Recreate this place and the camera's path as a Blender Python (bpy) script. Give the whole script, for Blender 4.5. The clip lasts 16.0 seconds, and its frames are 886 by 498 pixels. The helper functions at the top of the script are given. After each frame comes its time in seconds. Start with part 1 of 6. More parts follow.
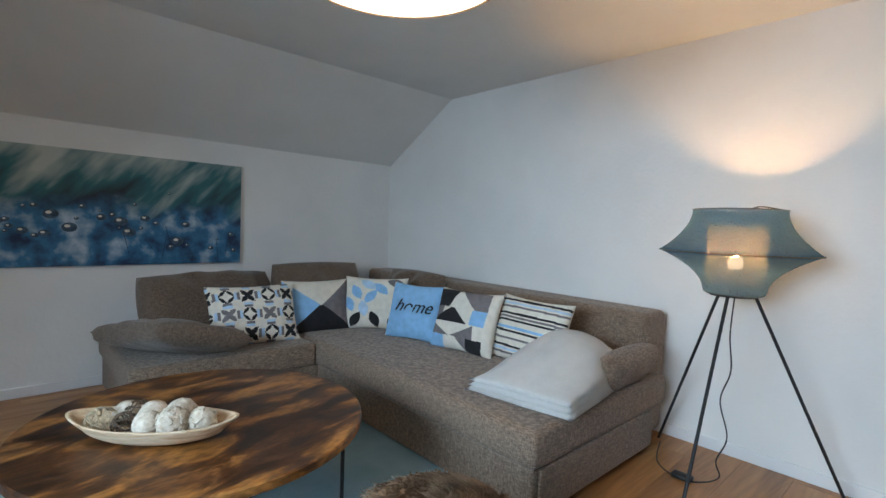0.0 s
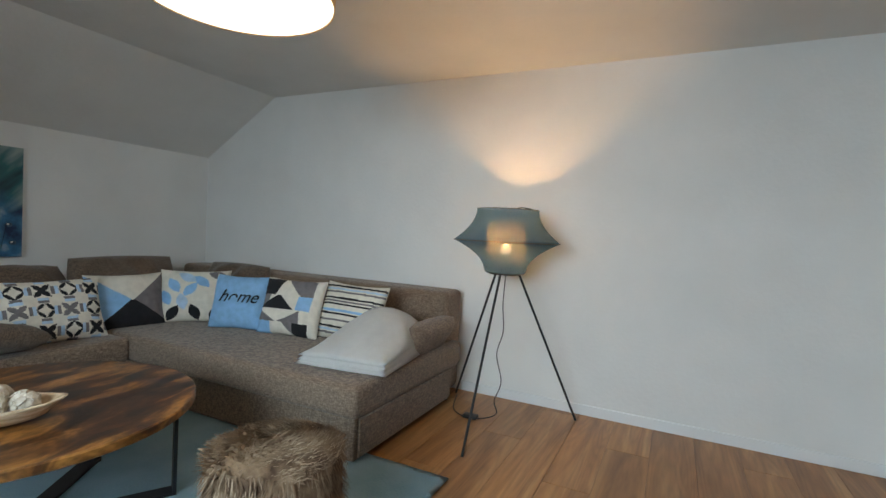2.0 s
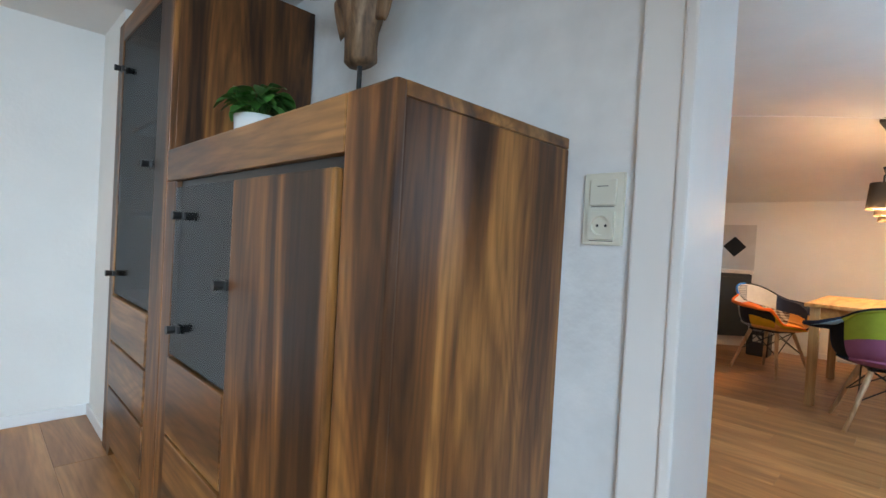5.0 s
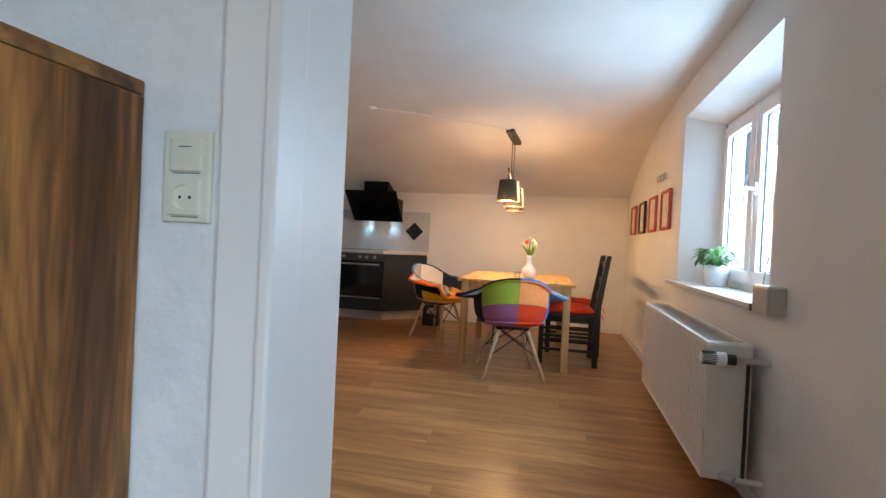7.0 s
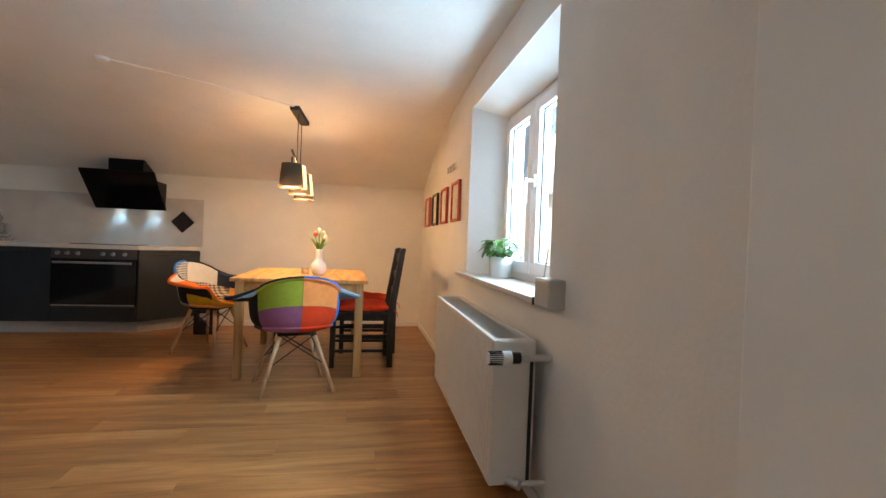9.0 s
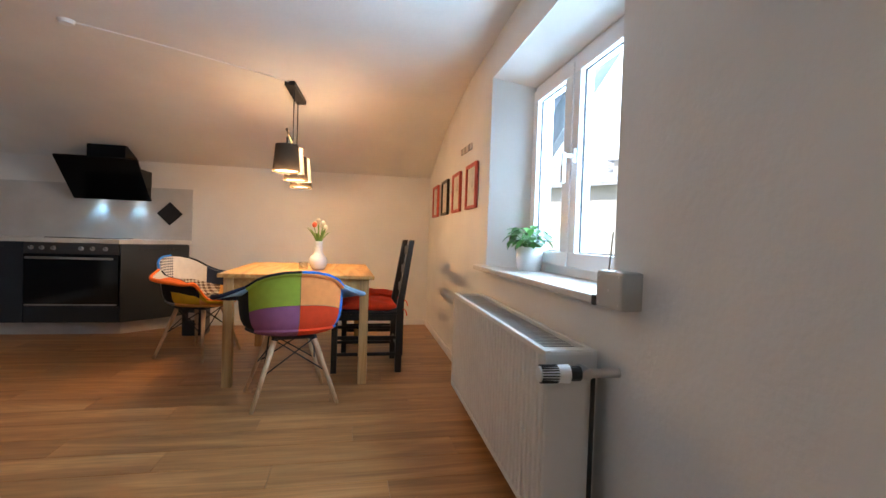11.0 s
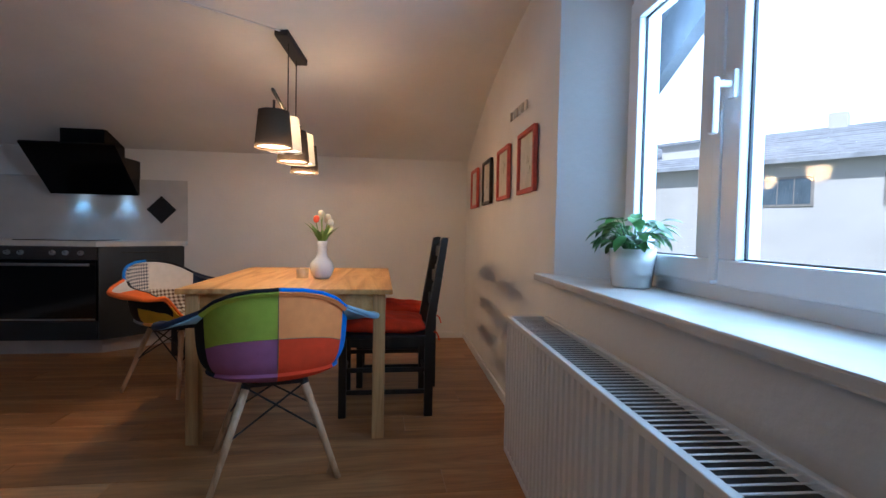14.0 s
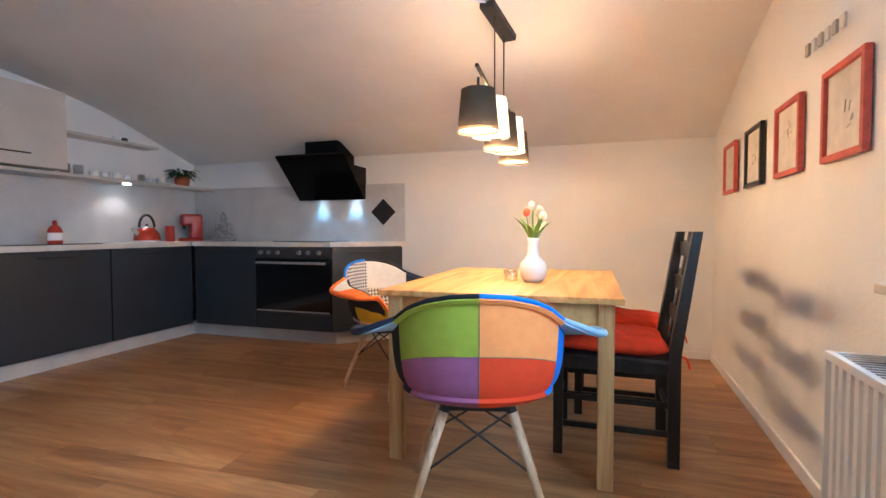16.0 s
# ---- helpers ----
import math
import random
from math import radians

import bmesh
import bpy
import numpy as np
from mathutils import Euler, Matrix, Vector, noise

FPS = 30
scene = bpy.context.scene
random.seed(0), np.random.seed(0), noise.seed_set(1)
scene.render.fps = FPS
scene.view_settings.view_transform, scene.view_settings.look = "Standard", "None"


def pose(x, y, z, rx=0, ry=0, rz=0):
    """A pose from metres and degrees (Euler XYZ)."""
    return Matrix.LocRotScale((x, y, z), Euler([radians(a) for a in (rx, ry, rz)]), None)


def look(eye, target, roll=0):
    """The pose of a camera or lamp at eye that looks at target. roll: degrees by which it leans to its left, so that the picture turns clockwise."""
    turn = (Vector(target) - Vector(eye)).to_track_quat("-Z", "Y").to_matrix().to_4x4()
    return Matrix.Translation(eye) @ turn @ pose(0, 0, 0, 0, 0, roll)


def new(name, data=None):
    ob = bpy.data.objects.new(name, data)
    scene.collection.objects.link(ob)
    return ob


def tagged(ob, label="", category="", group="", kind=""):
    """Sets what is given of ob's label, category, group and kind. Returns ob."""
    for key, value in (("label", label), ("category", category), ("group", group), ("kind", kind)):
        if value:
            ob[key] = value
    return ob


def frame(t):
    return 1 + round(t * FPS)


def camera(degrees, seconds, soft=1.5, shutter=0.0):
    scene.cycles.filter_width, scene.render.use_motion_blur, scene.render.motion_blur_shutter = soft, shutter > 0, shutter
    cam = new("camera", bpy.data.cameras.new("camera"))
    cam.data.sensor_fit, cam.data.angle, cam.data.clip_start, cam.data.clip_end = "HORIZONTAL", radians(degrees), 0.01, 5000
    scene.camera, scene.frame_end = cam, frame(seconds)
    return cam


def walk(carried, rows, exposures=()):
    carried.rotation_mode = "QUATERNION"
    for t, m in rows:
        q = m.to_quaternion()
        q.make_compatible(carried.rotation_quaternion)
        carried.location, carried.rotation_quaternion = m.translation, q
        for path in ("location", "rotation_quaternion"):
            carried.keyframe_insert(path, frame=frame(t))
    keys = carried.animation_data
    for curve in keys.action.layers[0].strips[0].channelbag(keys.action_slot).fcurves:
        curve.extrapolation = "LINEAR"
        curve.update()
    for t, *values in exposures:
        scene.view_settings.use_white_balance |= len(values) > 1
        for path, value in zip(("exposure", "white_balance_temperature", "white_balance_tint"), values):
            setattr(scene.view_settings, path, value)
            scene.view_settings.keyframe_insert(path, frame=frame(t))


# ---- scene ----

cam = camera(86.0, 16.0)
PATH = [
    (0, (-1.624, -1.625, 1.031), (-2.98, -3.091, 0.93), 2.2),
    (0.5, (-1.506, -1.549, 1.034), (-2.943, -2.936, 0.939), 2.4),
    (1, (-1.416, -1.464, 1.024), (-2.932, -2.765, 0.936), 2.5),
    (1.5, (-1.379, -1.425, 1.011), (-2.98, -2.621, 0.926), 2.6),
    (2, (-1.352, -1.409, 1.0), (-3.147, -2.288, 0.928), 2.9),
    (2.5, (-1.294, -1.42, 1.017), (-3.261, -1.768, 0.941), 3.4),
    (3, (-1.242, -1.384, 1.01), (-3.237, -1.256, 0.951), 3.6),
    (3.5, (-1.203, -1.297, 1.012), (-3.13, -0.761, 0.973), 3.8),
    (4, (-1.135, -1.172, 1.012), (-2.919, -0.269, 0.984), 3.6),
    (4.2, (-1.124, -1.13, 1.014), (-2.844, -0.109, 0.987), 3.5),
    (6.3, (-0.999, -0.791, 1.014), (-1.821, 1.032, 0.978), 2.8),
    (6.5, (-0.99, -0.783, 1.015), (-1.715, 1.081, 0.983), 2.7),
    (7, (-0.977, -0.703, 1.011), (-1.374, 1.257, 0.984), 2.8),
    (7.5, (-0.978, -0.598, 1.016), (-0.946, 1.402, 0.999), 2.8),
    (8, (-0.983, -0.522, 1.014), (-0.689, 1.456, 1.003), 2.7),
    (8.2, (-0.97, -0.498, 1.013), (-0.628, 1.472, 0.999), 2.6),
    (8.5, (-0.931, -0.439, 1.008), (-0.544, 1.523, 0.992), 2.5),
    (9, (-0.857, -0.315, 1.022), (-0.451, 1.643, 0.998), 2.3),
    (11.5, (-0.886, 0.236, 0.979), (-0.476, 2.193, 0.931), 1.8),
    (12, (-0.799, 0.41, 0.982), (-0.393, 2.368, 0.929), 1.6),
    (12.5, (-0.728, 0.584, 0.986), (-0.338, 2.545, 0.928), 1.5),
    (13, (-0.712, 0.711, 0.985), (-0.362, 2.679, 0.923), 1.4),
    (13.5, (-0.708, 0.856, 0.991), (-0.399, 2.831, 0.921), 1.3),
    (14, (-0.736, 1.0, 0.996), (-0.474, 2.982, 0.924), 1.1),
    (14.5, (-0.761, 1.085, 0.999), (-0.559, 3.073, 0.923), 0.9),
    (15, (-0.765, 1.176, 0.992), (-0.679, 3.173, 0.911), 0.7),
    (15.5, (-0.776, 1.324, 0.977), (-1.013, 3.308, 0.898), 0.3),
    (16, (-0.78, 1.437, 0.963), (-1.388, 3.341, 0.889), -0.1),
]

EXPOSURE = [(0, 0.0, 6600, 10), (1.5, -0.12, 6900, 10), (2.5, -0.4, 7900, 10), (3, -0.3, 8100, 10), (3.5, 0.05, 8100, 10), (4.2, 0.36, 7100, 10),
            (6.3, 0.5, 6700, 10), (7.5, 0.40, 6800, 10), (9, 0.42, 7400, 10), (12, 0.28, 6000, 10), (13, -0.10, 5500, 10), (13.7, -0.45, 5450, 10),
            (14.5, -0.55, 5400, 10), (15, -0.28, 5550, 10), (15.5, 0.26, 5600, 10), (16, 0.86, 5800, 10)]
walk(cam, [(t, look(eye, target, roll)) for t, eye, target, roll in PATH], EXPOSURE)


# ---- light ----
world = bpy.data.worlds.new("world")
world.use_nodes = True
scene.world = world
wn = world.node_tree
sky = wn.nodes.new("ShaderNodeTexSky")
sky.sky_type, sky.sun_disc = "NISHITA", False
sky.sun_elevation, sky.sun_rotation = radians(46), radians(218)
wn.links.new(sky.outputs[0], wn.nodes["Background"].inputs[0])
wn.nodes["Background"].inputs[1].default_value = 0.15


def lamp(name, kind, m, power, color, size=0.05, size_y=None, spread=None):
    data = bpy.data.lights.new(name, kind)
    data.energy, data.color = power, color
    if kind == "AREA":
        data.shape, data.size, data.size_y = "RECTANGLE", size, size_y or size
        if spread:
            data.spread = radians(spread)
    elif kind == "SUN":
        data.angle = size
    else:
        data.shadow_soft_size = size
    ob = new(name, data)
    ob.matrix_world = m
    return ob


WARM = (1.0, 0.60, 0.28)
DAY = (0.55, 0.78, 1.0)
lamp("sun", "SUN", look((-7, -9, 12), (0, 0, 0)), 5.0, (1.0, 0.96, 0.9), radians(2))
lamp("daylight_living", "AREA", look((0.04, -2.2, 1.32), (-3.0, -2.0, -0.6)), 67, DAY, 1.7, 0.95, 128)
lamp("daylight_kitchen", "AREA", look((0.318, 2.13, 1.39), (-1.5, 2.13, 1.33)), 62, (0.47, 0.73, 1.0), 1.42, 1.05)
lamp("bulb_floor_lamp", "POINT", pose(-3.80, -2.23, 0.958), 20, (1.0, 0.60, 0.28), 0.025)
lamp("bulb_ceiling", "POINT", pose(-2.32, -2.58, 1.57), 4.5, (1.0, 0.78, 0.55), 0.2)

# ---- materials ----


def material(name, color, rough=0.6, metal=0.0, vary=0.12, scale=6.0, bump=0.1, fine=60.0, emit=0.0, stretch=(1, 1, 1),
             color2=None, random_=0.0, sheen=0.0, alpha=1.0, sub=0.0, coat=0.0):
    mat = bpy.data.materials.new(name)
    mat.use_nodes = True
    t = mat.node_tree
    b = t.nodes["Principled BSDF"]
    tc = t.nodes.new("ShaderNodeTexCoord")
    mp = t.nodes.new("ShaderNodeMapping")
    mp.inputs["Scale"].default_value = stretch
    t.links.new(tc.outputs["Object"], mp.inputs[0])
    n1 = t.nodes.new("ShaderNodeTexNoise")
    n1.inputs["Scale"].default_value, n1.inputs["Detail"].default_value = scale, 5
    n2 = t.nodes.new("ShaderNodeTexNoise")
    n2.inputs["Scale"].default_value, n2.inputs["Detail"].default_value = fine, 3
    for n in (n1, n2):
        t.links.new(mp.outputs[0], n.inputs["Vector"])
    ramp = t.nodes.new("ShaderNodeValToRGB")
    c2 = color2 or tuple(c * (1 - 2 * vary) for c in color)
    c1 = color if color2 else tuple(min(1, c * (1 + vary)) for c in color)
    ramp.color_ramp.elements[0].color, ramp.color_ramp.elements[1].color = (*c2, 1), (*c1, 1)
    ramp.color_ramp.elements[0].position, ramp.color_ramp.elements[1].position = 0.3, 0.68
    t.links.new(n1.outputs[0], ramp.inputs[0])
    out = ramp.outputs[0]
    mix = t.nodes.new("ShaderNodeMix")
    mix.data_type, mix.blend_type = "RGBA", "MULTIPLY"
    mix.inputs[0].default_value = min(1, vary * 2)
    r2 = t.nodes.new("ShaderNodeValToRGB")
    r2.color_ramp.elements[0].color, r2.color_ramp.elements[1].color = (0.6, 0.6, 0.6, 1), (1, 1, 1, 1)
    t.links.new(n2.outputs[0], r2.inputs[0])
    t.links.new(out, mix.inputs[6])
    t.links.new(r2.outputs[0], mix.inputs[7])
    out = mix.outputs[2]
    if random_:
        oi = t.nodes.new("ShaderNodeObjectInfo")
        hsv = t.nodes.new("ShaderNodeHueSaturation")
        mr = t.nodes.new("ShaderNodeMapRange")
        mr.inputs[3].default_value, mr.inputs[4].default_value = 1 - random_, 1 + random_
        t.links.new(oi.outputs["Random"], mr.inputs[0])
        t.links.new(mr.outputs[0], hsv.inputs["Value"])
        t.links.new(out, hsv.inputs["Color"])
        out = hsv.outputs[0]
        add = t.nodes.new("ShaderNodeVectorMath")
        t.links.new(tc.outputs["Object"], add.inputs[0])
        sc = t.nodes.new("ShaderNodeMath")
        sc.operation, sc.inputs[1].default_value = "MULTIPLY", 37.0
        t.links.new(oi.outputs["Random"], sc.inputs[0])
        t.links.new(sc.outputs[0], add.inputs[1])
        t.links.new(add.outputs[0], mp.inputs[0])
    t.links.new(out, b.inputs["Base Color"])
    bp = t.nodes.new("ShaderNodeBump")
    bp.inputs["Strength"].default_value, bp.inputs["Distance"].default_value = bump, 0.004
    t.links.new(n2.outputs[0], bp.inputs["Height"])
    t.links.new(bp.outputs[0], b.inputs["Normal"])
    b.inputs["Roughness"].default_value, b.inputs["Metallic"].default_value = rough, metal
    b.inputs["Sheen Weight"].default_value, b.inputs["Alpha"].default_value = sheen, alpha
    b.inputs["Coat Weight"].default_value = coat
    b.inputs["Subsurface Weight"].default_value = sub
    if emit:
        t.links.new(out, b.inputs["Emission Color"])
        b.inputs["Emission Strength"].default_value = emit
    return mat


def wood(name, dark, mid, light, along=(1, 14, 14), scale=1.6, rough=0.45, knots=0.35, random_=0.0, bump=0.12, rings=0.0):
    """Streaky wood: grain runs along the axis whose stretch is small."""
    mat = bpy.data.materials.new(name)
    mat.use_nodes = True
    t = mat.node_tree
    b = t.nodes["Principled BSDF"]
    tc = t.nodes.new("ShaderNodeTexCoord")
    src = tc.outputs["Object"]
    if random_:
        oi = t.nodes.new("ShaderNodeObjectInfo")
        sc = t.nodes.new("ShaderNodeMath")
        sc.operation, sc.inputs[1].default_value = "MULTIPLY", 53.0
        t.links.new(oi.outputs["Random"], sc.inputs[0])
        add = t.nodes.new("ShaderNodeVectorMath")
        t.links.new(src, add.inputs[0])
        t.links.new(sc.outputs[0], add.inputs[1])
        src = add.outputs[0]
    mp = t.nodes.new("ShaderNodeMapping")
    mp.inputs["Scale"].default_value = along
    t.links.new(src, mp.inputs[0])
    n1 = t.nodes.new("ShaderNodeTexNoise")
    n1.inputs["Scale"].default_value, n1.inputs["Detail"].default_value, n1.inputs["Distortion"].default_value = scale, 6, 1.2
    t.links.new(mp.outputs[0], n1.inputs["Vector"])
    n2 = t.nodes.new("ShaderNodeTexNoise")
    n2.inputs["Scale"].default_value, n2.inputs["Detail"].default_value = scale * 9, 4
    t.links.new(mp.outputs[0], n2.inputs["Vector"])
    ramp = t.nodes.new("ShaderNodeValToRGB")
    e = ramp.color_ramp.elements
    e[0].color, e[1].color = (*dark, 1), (*light, 1)
    e[0].position, e[1].position = 0.35, 0.66
    m = e.new(0.5)
    m.color = (*mid, 1)
    t.links.new(n1.outputs[0], ramp.inputs[0])
    r2 = t.nodes.new("ShaderNodeValToRGB")
    r2.color_ramp.elements[0].color, r2.color_ramp.elements[1].color = (1 - knots, 1 - knots, 1 - knots, 1), (1, 1, 1, 1)
    r2.color_ramp.elements[0].position, r2.color_ramp.elements[1].position = 0.3, 0.62
    t.links.new(n2.outputs[0], r2.inputs[0])
    mix = t.nodes.new("ShaderNodeMix")
    mix.data_type, mix.blend_type = "RGBA", "MULTIPLY"
    mix.inputs[0].default_value = 1
    t.links.new(ramp.outputs[0], mix.inputs[6])
    t.links.new(r2.outputs[0], mix.inputs[7])
    out = mix.outputs[2]
    if rings:
        # growth rings: level lines of a smooth stretched field
        n3 = t.nodes.new("ShaderNodeTexNoise")
        n3.inputs["Scale"].default_value, n3.inputs["Detail"].default_value, n3.inputs["Distortion"].default_value = scale * 0.7, 1.5, 0.6
        t.links.new(mp.outputs[0], n3.inputs["Vector"])
        mul, pp = t.nodes.new("ShaderNodeMath"), t.nodes.new("ShaderNodeMath")
        mul.operation, mul.inputs[1].default_value = "MULTIPLY", 34.0
        pp.operation, pp.inputs[1].default_value = "PINGPONG", 1.0
        t.links.new(n3.outputs[0], mul.inputs[0])
        t.links.new(mul.outputs[0], pp.inputs[0])
        r3 = t.nodes.new("ShaderNodeValToRGB")
        r3.color_ramp.elements[0].color, r3.color_ramp.elements[1].color = (1 - rings, 1 - rings, 1 - rings, 1), (1, 1, 1, 1)
        r3.color_ramp.elements[1].position = 0.7
        t.links.new(pp.outputs[0], r3.inputs[0])
        mx = t.nodes.new("ShaderNodeMix")
        mx.data_type, mx.blend_type = "RGBA", "MULTIPLY"
        mx.inputs[0].default_value = 1
        t.links.new(out, mx.inputs[6])
        t.links.new(r3.outputs[0], mx.inputs[7])
        out = mx.outputs[2]
    if random_:
        hsv = t.nodes.new("ShaderNodeHueSaturation")
        mr = t.nodes.new("ShaderNodeMapRange")
        mr.inputs[3].default_value, mr.inputs[4].default_value = 1 - random_, 1 + random_
        t.links.new(oi.outputs["Random"], mr.inputs[0])
        t.links.new(mr.outputs[0], hsv.inputs["Value"])
        t.links.new(out, hsv.inputs["Color"])
        out = hsv.outputs[0]
    t.links.new(out, b.inputs["Base Color"])
    bp = t.nodes.new("ShaderNodeBump")
    bp.inputs["Strength"].default_value, bp.inputs["Distance"].default_value = bump, 0.003
    t.links.new(n2.outputs[0], bp.inputs["Height"])
    t.links.new(bp.outputs[0], b.inputs["Normal"])
    b.inputs["Roughness"].default_value = rough
    return mat


def weave(name, c1, c2, scale=260.0, rough=0.95):
    """Coarse two-tone upholstery cloth."""
    mat = bpy.data.materials.new(name)
    mat.use_nodes = True
    t = mat.node_tree
    b = t.nodes["Principled BSDF"]
    tc = t.nodes.new("ShaderNodeTexCoord")
    outs = []
    for stretch in ((1, 1, 0.12), (0.12, 0.12, 1)):
        mp = t.nodes.new("ShaderNodeMapping")
        mp.inputs["Scale"].default_value = stretch
        t.links.new(tc.outputs["Object"], mp.inputs[0])
        n = t.nodes.new("ShaderNodeTexNoise")
        n.inputs["Scale"].default_value, n.inputs["Detail"].default_value = scale, 2
        t.links.new(mp.outputs[0], n.inputs["Vector"])
        outs.append(n.outputs[0])
    mx = t.nodes.new("ShaderNodeMath")
    mx.operation = "MULTIPLY"
    t.links.new(outs[0], mx.inputs[0])
    t.links.new(outs[1], mx.inputs[1])
    ramp = t.nodes.new("ShaderNodeValToRGB")
    ramp.color_ramp.elements[0].color, ramp.color_ramp.elements[1].color = (*c1, 1), (*c2, 1)
    ramp.color_ramp.elements[0].position, ramp.color_ramp.elements[1].position = 0.17, 0.36
    t.links.new(mx.outputs[0], ramp.inputs[0])
    t.links.new(ramp.outputs[0], b.inputs["Base Color"])
    bp = t.nodes.new("ShaderNodeBump")
    bp.inputs["Strength"].default_value, bp.inputs["Distance"].default_value = 0.5, 0.004
    t.links.new(mx.outputs[0], bp.inputs["Height"])
    t.links.new(bp.outputs[0], b.inputs["Normal"])
    b.inputs["Roughness"].default_value, b.inputs["Sheen Weight"].default_value = rough, 0.2
    return mat


def glass(name, tint=(1, 1, 1), rough=0.02, see=0.85):
    mat = bpy.data.materials.new(name)
    mat.use_nodes = True
    t = mat.node_tree
    t.nodes.remove(t.nodes["Principled BSDF"])
    tr, gl, mx = t.nodes.new("ShaderNodeBsdfTransparent"), t.nodes.new("ShaderNodeBsdfGlossy"), t.nodes.new("ShaderNodeMixShader")
    tr.inputs[0].default_value = (*tint, 1)
    gl.inputs["Roughness"].default_value = rough
    mx.inputs[0].default_value = 1 - see
    t.links.new(tr.outputs[0], mx.inputs[1])
    t.links.new(gl.outputs[0], mx.inputs[2])
    t.links.new(mx.outputs[0], t.nodes["Material Output"].inputs[0])
    return mat


def cloth_shade(name, color, through_, open_=0.0):
    """Lampshade cloth: part diffuse, part translucent, with a share of open weave."""
    mat = bpy.data.materials.new(name)
    mat.use_nodes = True
    t = mat.node_tree
    t.nodes.remove(t.nodes["Principled BSDF"])
    d, tl, m1 = t.nodes.new("ShaderNodeBsdfDiffuse"), t.nodes.new("ShaderNodeBsdfTranslucent"), t.nodes.new("ShaderNodeMixShader")
    tc, n = t.nodes.new("ShaderNodeTexCoord"), t.nodes.new("ShaderNodeTexNoise")
    n.inputs["Scale"].default_value = 180
    t.links.new(tc.outputs["Object"], n.inputs["Vector"])
    ramp = t.nodes.new("ShaderNodeValToRGB")
    ramp.color_ramp.elements[0].color, ramp.color_ramp.elements[1].color = (*[c * 0.75 for c in color], 1), (*color, 1)
    t.links.new(n.outputs[0], ramp.inputs[0])
    t.links.new(ramp.outputs[0], d.inputs[0])
    t.links.new(ramp.outputs[0], tl.inputs[0])
    m1.inputs[0].default_value = through_
    t.links.new(d.outputs[0], m1.inputs[1])
    t.links.new(tl.outputs[0], m1.inputs[2])
    tr, m2 = t.nodes.new("ShaderNodeBsdfTransparent"), t.nodes.new("ShaderNodeMixShader")
    m2.inputs[0].default_value = open_
    t.links.new(m1.outputs[0], m2.inputs[1])
    t.links.new(tr.outputs[0], m2.inputs[2])
    t.links.new(m2.outputs[0], t.nodes["Material Output"].inputs[0])
    return mat


def painting(name):
    """Blurred blue-green grass print with pale tufts low down."""
    mat = bpy.data.materials.new(name)
    mat.use_nodes = True
    t = mat.node_tree
    b = t.nodes["Principled BSDF"]
    tc = t.nodes.new("ShaderNodeTexCoord")
    sep = t.nodes.new("ShaderNodeSeparateXYZ")
    t.links.new(tc.outputs["Object"], sep.inputs[0])
    mp = t.nodes.new("ShaderNodeMapping")
    mp.vector_type = "TEXTURE"
    mp.inputs["Scale"].default_value, mp.inputs["Rotation"].default_value = (0.17, 1, 0.62), (0, radians(-42), 0)
    t.links.new(tc.outputs["Object"], mp.inputs[0])
    n = t.nodes.new("ShaderNodeTexNoise")
    n.inputs["Scale"].default_value, n.inputs["Detail"].default_value = 1.3, 3
    t.links.new(mp.outputs[0], n.inputs["Vector"])
    upper = t.nodes.new("ShaderNodeValToRGB")
    e = upper.color_ramp.elements
    e[0].color, e[1].color = (0.004, 0.016, 0.026, 1), (0.46, 0.50, 0.46, 1)
    e[0].position, e[1].position = 0.44, 0.84
    e.new(0.60).color = (0.02, 0.13, 0.15, 1)
    fade = t.nodes.new("ShaderNodeMath")
    fade.operation, fade.inputs[1].default_value = "MULTIPLY_ADD", 0.75
    t.links.new(sep.outputs["Z"], fade.inputs[0])
    t.links.new(n.outputs[0], fade.inputs[2])
    t.links.new(fade.outputs[0], upper.inputs[0])
    n2 = t.nodes.new("ShaderNodeTexNoise")
    n2.inputs["Scale"].default_value, n2.inputs["Detail"].default_value = 7, 5
    t.links.new(tc.outputs["Object"], n2.inputs["Vector"])
    lower = t.nodes.new("ShaderNodeValToRGB")
    e = lower.color_ramp.elements
    e[0].color, e[1].color = (0.003, 0.022, 0.07, 1), (0.52, 0.60, 0.66, 1)
    e[0].position, e[1].position = 0.36, 0.72
    e.new(0.52).color = (0.03, 0.16, 0.30, 1)
    t.links.new(n2.outputs[0], lower.inputs[0])
    mr = t.nodes.new("ShaderNodeMapRange")
    mr.inputs[1].default_value, mr.inputs[2].default_value = -0.03, 0.07
    wob = t.nodes.new("ShaderNodeMath")
    wob.operation, wob.inputs[1].default_value = "MULTIPLY_ADD", 0.25
    t.links.new(n.outputs[0], wob.inputs[0])
    sub = t.nodes.new("ShaderNodeMath")
    sub.operation, sub.inputs[1].default_value = "SUBTRACT", 0.125
    t.links.new(sep.outputs["Z"], sub.inputs[0])
    t.links.new(sub.outputs[0], wob.inputs[2])
    t.links.new(wob.outputs[0], mr.inputs[0])
    mix = t.nodes.new("ShaderNodeMix")
    mix.data_type = "RGBA"
    t.links.new(mr.outputs[0], mix.inputs[0])
    t.links.new(lower.outputs[0], mix.inputs[6])
    t.links.new(upper.outputs[0], mix.inputs[7])
    t.links.new(mix.outputs[2], b.inputs["Base Color"])
    b.inputs["Roughness"].default_value = 0.5
    return mat


